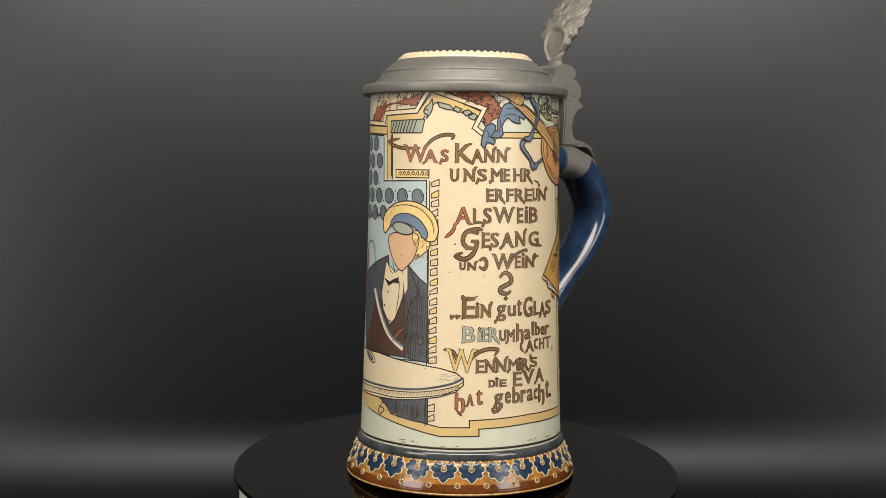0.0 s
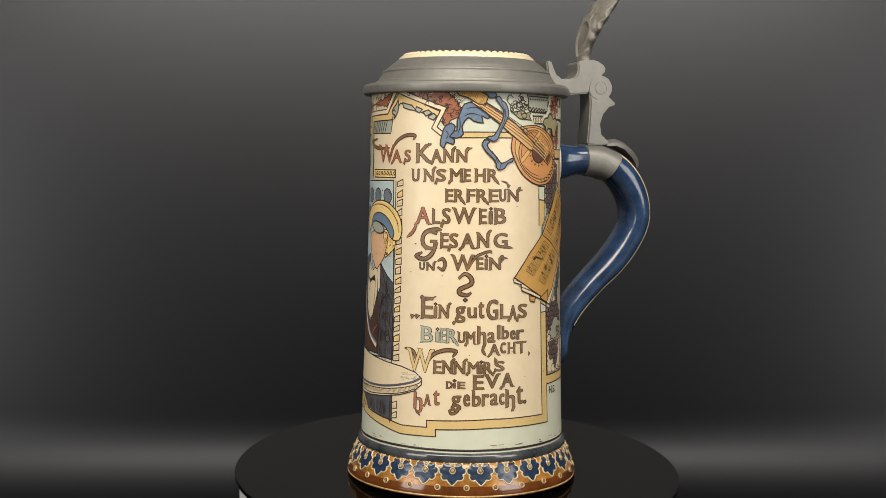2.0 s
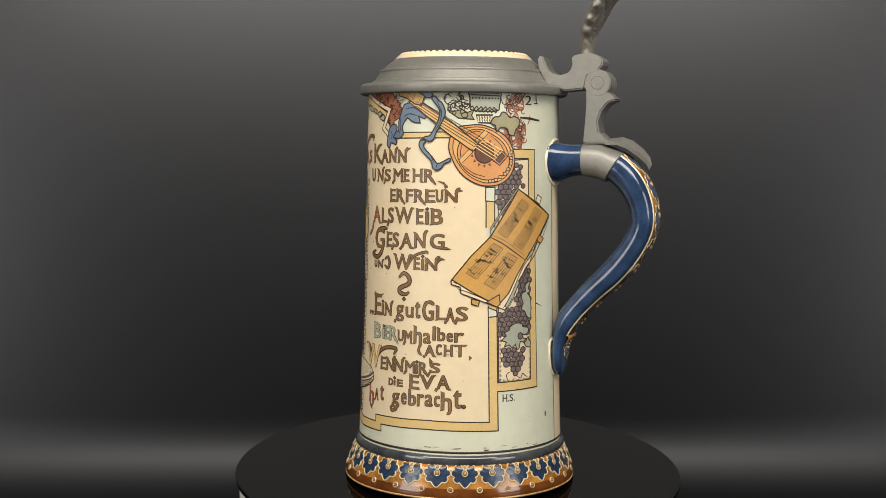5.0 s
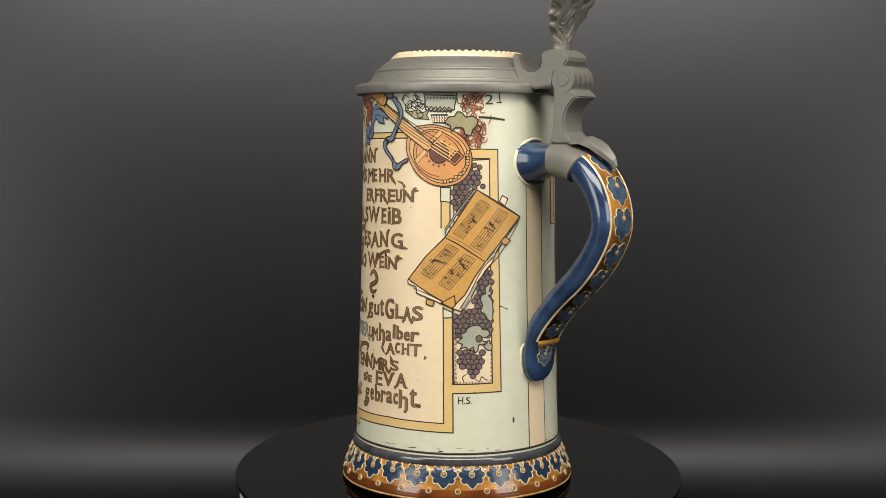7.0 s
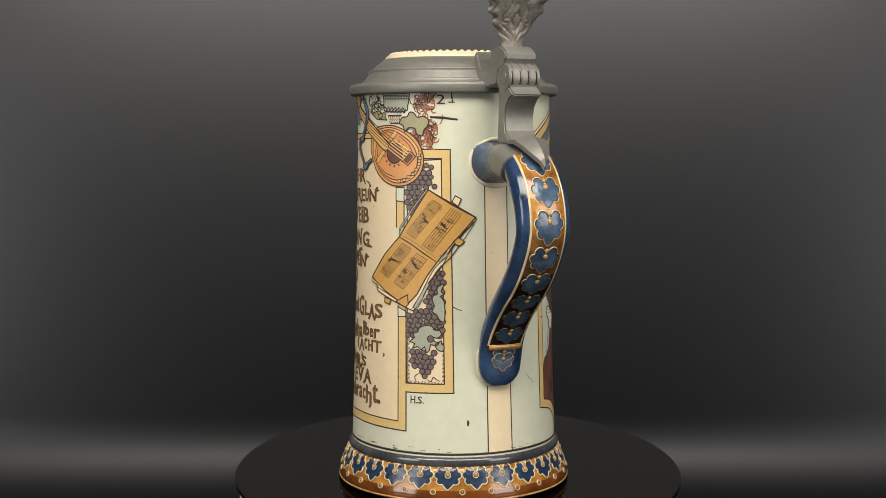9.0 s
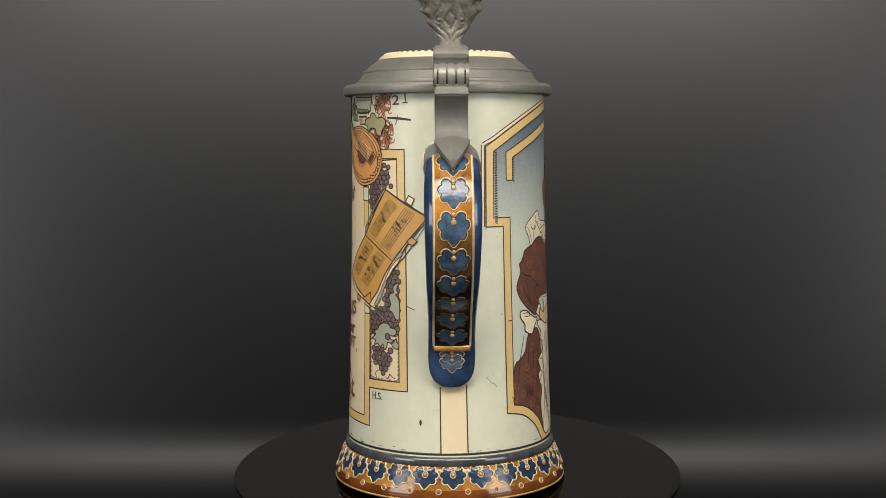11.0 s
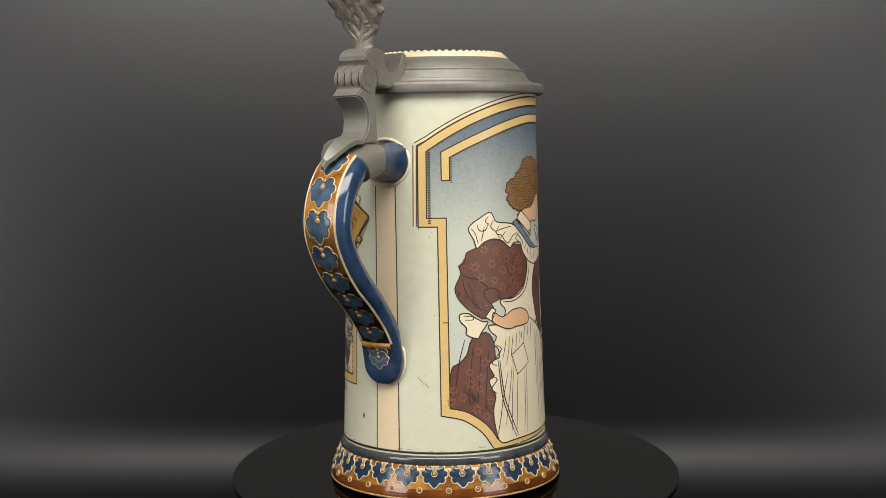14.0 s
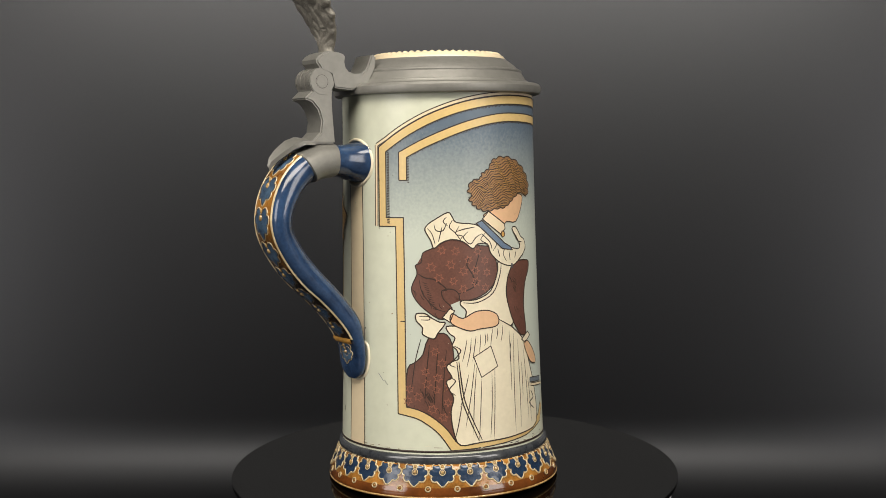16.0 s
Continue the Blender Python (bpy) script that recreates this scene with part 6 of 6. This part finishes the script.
rings = []
for r, grow in ((50.6, 0.0), (50.9, 0.5), (57, 0.7), (63.2, 0.6), (63.6, 0.1)):
    row = min(SPINE_ROWS[:40], key=lambda q: abs(q[0].x - r))
    ring = []
    for k in range(28):
        a = math.tau * k / 28
        s, o = math.cos(a), math.sin(a)
        lean_x = (r - row[0].x)
        q = strap_point(row, math.copysign(abs(s) ** 0.75, s) * (1 + grow * 1.2 / row[3]), math.copysign(abs(o) ** 0.75, o) * (row[2] + grow * 1.2))
        ring.append(Vector((q.x + lean_x / 1000, q.y, q.z)))
    rings.append(ring)
on_hinge("clamp", loft(rings), "pewter clamp round the handle")

tongue = bmesh.new()
rows = []
for x, z, w, ridge in ((60.5, 136.2, 6.3, 0.8), (65, 136.4, 6.4, 1.2), (69, 134.9, 5.6, 1.3), (73.4, 131.6, 3.4, 1.2), (76.0, 129.0, 1.2, 0.8), (77.0, 126.8, 0.2, 0.2)):
    rows.append([tongue.verts.new(Vector((x + a, y, z + b)) / 1000) for y, a, b in ((-w, -0.9, -1.8), (-w, -0.2, -0.4), (0, ridge * 0.5, ridge), (w, -0.2, -0.4), (w, -0.9, -1.8))])
for a, b in zip(rows, rows[1:]):
    for k in range(5):
        tongue.faces.new((a[k], a[(k + 1) % 5], b[(k + 1) % 5], b[k]))
tongue.faces.new(rows[0])
on_hinge("tongue", tongue, "pointed pewter tongue on the handle", 20)

for side in (-1, 1):
    bm = bmesh.new()
    bmesh.ops.create_cone(bm, cap_ends=True, segments=32, radius1=0.0024, radius2=0.0022, depth=0.0008)
    bmesh.ops.transform(bm, matrix=pose(0.0564, side * 0.00595, 0.1583, 90 * -side), verts=bm.verts)
    on_hinge("pin_head", bm, "round pewter pin head")
    ring = []
    for k in range(32):
        a = math.tau * k / 32
        ring.append((2.55 * math.cos(a), 2.55 * math.sin(a)))

    def at_pin(y, z, lift, side=side):
        return Vector((56.4 + y, side * (6.15 + lift), 158.3 + z)) / 1000
    groove = part("pin_groove", bead_line(at_pin, ring, 0.13, -0.03), INK, stein, "dark groove round the pin")
    groove.matrix_basis = hinge_space
for y, wide in ((-5.65, 1.1), (-3.25, 2.7), (0.0, 2.7), (3.25, 2.7), (5.65, 1.1)):
    bm = bmesh.new()
    bmesh.ops.create_cone(bm, cap_ends=True, segments=28, radius1=0.0052, radius2=0.0052, depth=wide / 1000)
    bmesh.ops.bevel(bm, geom=[e for e in bm.edges if e.calc_face_angle(0) > 1], offset=0.0003, segments=2, affect="EDGES")
    bmesh.ops.transform(bm, matrix=pose(0.0563, y / 1000, 0.1583, 90), verts=bm.verts)
    on_hinge("knuckle", bm, "rounded pewter hinge knuckle")
# dark core added to put the gaps' shade between the knuckles
bm = bmesh.new()
bmesh.ops.create_cone(bm, cap_ends=True, segments=28, radius1=0.0048, radius2=0.0048, depth=0.0108)
bmesh.ops.transform(bm, matrix=pose(0.0563, 0, 0.1583, 90), verts=bm.verts)
groove = part("gap_shade", bm, INK, stein, "ink-dark core shading the gaps between the knuckles")
groove.matrix_basis = hinge_space


SCROLLS = ((4.2, 179.4, 1.5), (6.4, 193.0, 2.0))


def carving(y, z):
    """Depth of the acanthus carving: fanned leaf blades with curled tips and small pits."""
    fan = math.atan2(y, z - 168.0)
    reach = math.hypot(y, z - 168.0)
    blade = abs(math.sin(10.0 * fan + 1.3 * math.sin(reach * 0.42) * (1 if y > 0 else -1) + 0.8 * noise.noise(Vector((y * 0.4, z * 0.3, 5.0)))))
    cut = 1.0 * blade ** 0.5 - 0.65
    for cy, cz, wide in SCROLLS:
        dy, dz = abs(y) - cy, z - cz
        d = math.hypot(dy, dz)
        cut += (0.35 * math.cos(math.tau * d / 1.8 - math.atan2(dz, dy)) - 0.5 * cut) * math.exp(-(d / wide) ** 4)
    return cut + 0.3 * noise.noise(Vector((y * 1.2, z * 0.5, 8.4))) + 0.15 * noise.noise(Vector((y * 2.4, z * 2.2, 3.1)))


def thumb_lift():
    """A leaning shell, narrow at its foot and wide above, with a smooth scooped shield before and carved leaves round it."""
    rows = [(51.0, 169.0, 4.4, 2.5), (50.9, 171.2, 4.2, 2.5), (51.0, 174.0, 5.4, 2.6), (51.5, 177.5, 7.6, 2.6), (52.8, 181.0, 9.6, 2.7), (54.4, 184.5, 11.2, 2.7), (56.4, 188.0, 12.0, 2.6), (59.8, 193.0, 11.6, 2.5), (63.6, 198.0, 9.6, 2.3), (66.6, 202.0, 6.6, 2.0), (68.6, 205.5, 3.0, 1.4)]
    line = smooth_line([(a, b, c) for a, b, c, d in rows], 13)
    thick = smooth_line([(d, 0, 0) for a, b, c, d in rows], 13)
    rings = []
    for i, q in enumerate(line):
        t = line[min(i + 1, len(line) - 1)] - line[max(i - 1, 0)]
        n = Vector((t.y, -t.x)).normalized()
        ring = []
        for k in range(150):
            a = math.tau * k / 150
            s, o = math.cos(a), math.sin(a)
            y = q.z * s
            out = thick[i].x * o
            if q.y > 171.5:
                fade = min(1.0, (q.y - 171.5) / 3)
                cut = carving(y, q.y) * fade
                oval = math.hypot(y / (0.66 * q.z), (q.y - 177.6) / 6.6)
                shield = min(1.0, max(0.0, (1.0 - oval) / 0.16))
                if o > 0:
                    out += 0.8 * o ** 0.4 * cut
                else:
                    out -= 1.1 * abs(o) ** 0.4 * cut * (1 - shield) * min(1.0, max(0.0, (oval - 1.0) / 0.2))
                    out += (1.3 * shield * (1.0 - 0.5 * oval) - 0.5 * math.exp(-((oval - 1.08) / 0.1) ** 2)) * abs(o)
                y += fade * s * abs(s) ** 3 * (0.5 * math.sin(q.y * 1.25) + 1.2 * noise.noise(Vector((s * 2, q.y * 0.45, 1.7))))
            ring.append(Vector((q.x + n.x * out, y, q.y + n.y * out)) / 1000)
        rings.append(ring)
    return loft(rings)


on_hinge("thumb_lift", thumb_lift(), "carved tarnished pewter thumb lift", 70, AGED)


# ---- what moves ----
TURNS = [(0.0, 78.64), (0.5, 72.69), (1.0, 66.68), (1.5, 60.68), (2.0, 54.81), (2.5, 49.09), (3.0, 43.33), (3.5, 37.62), (4.0, 31.9), (4.2, 29.57), (6.3, 5.31), (6.5, 3.05), (7.0, -2.6), (7.5, -8.22), (8.0, -13.9), (8.5, -19.94), (9.0, -26.37), (9.2, -28.8), (11.3, -52.91), (11.5, -55.22), (12.0, -60.99), (12.5, -66.76), (13.0, -72.52), (13.5, -78.17), (14.0, -83.82), (14.5, -89.65), (15.0, -95.33), (15.5, -100.91), (16.0, -106.52)]


def motions():
    tilt = pose(0.00218, -0.00303, 0.0, 0.715, 0.456, 0)
    lean, level = pose(0, 0, 0, 0.9, 0.12, 0), pose(0.0014, 0.0005, 0, 3.2, 0.4, 0)
    walk(stein, [(t, pose(0, 0, 0, 0, 0, a) @ tilt) for t, a in TURNS])
    walk(table, [(t, level @ pose(0, 0, 0, 0, 0, a) @ lean) for t, a in TURNS])


motions()
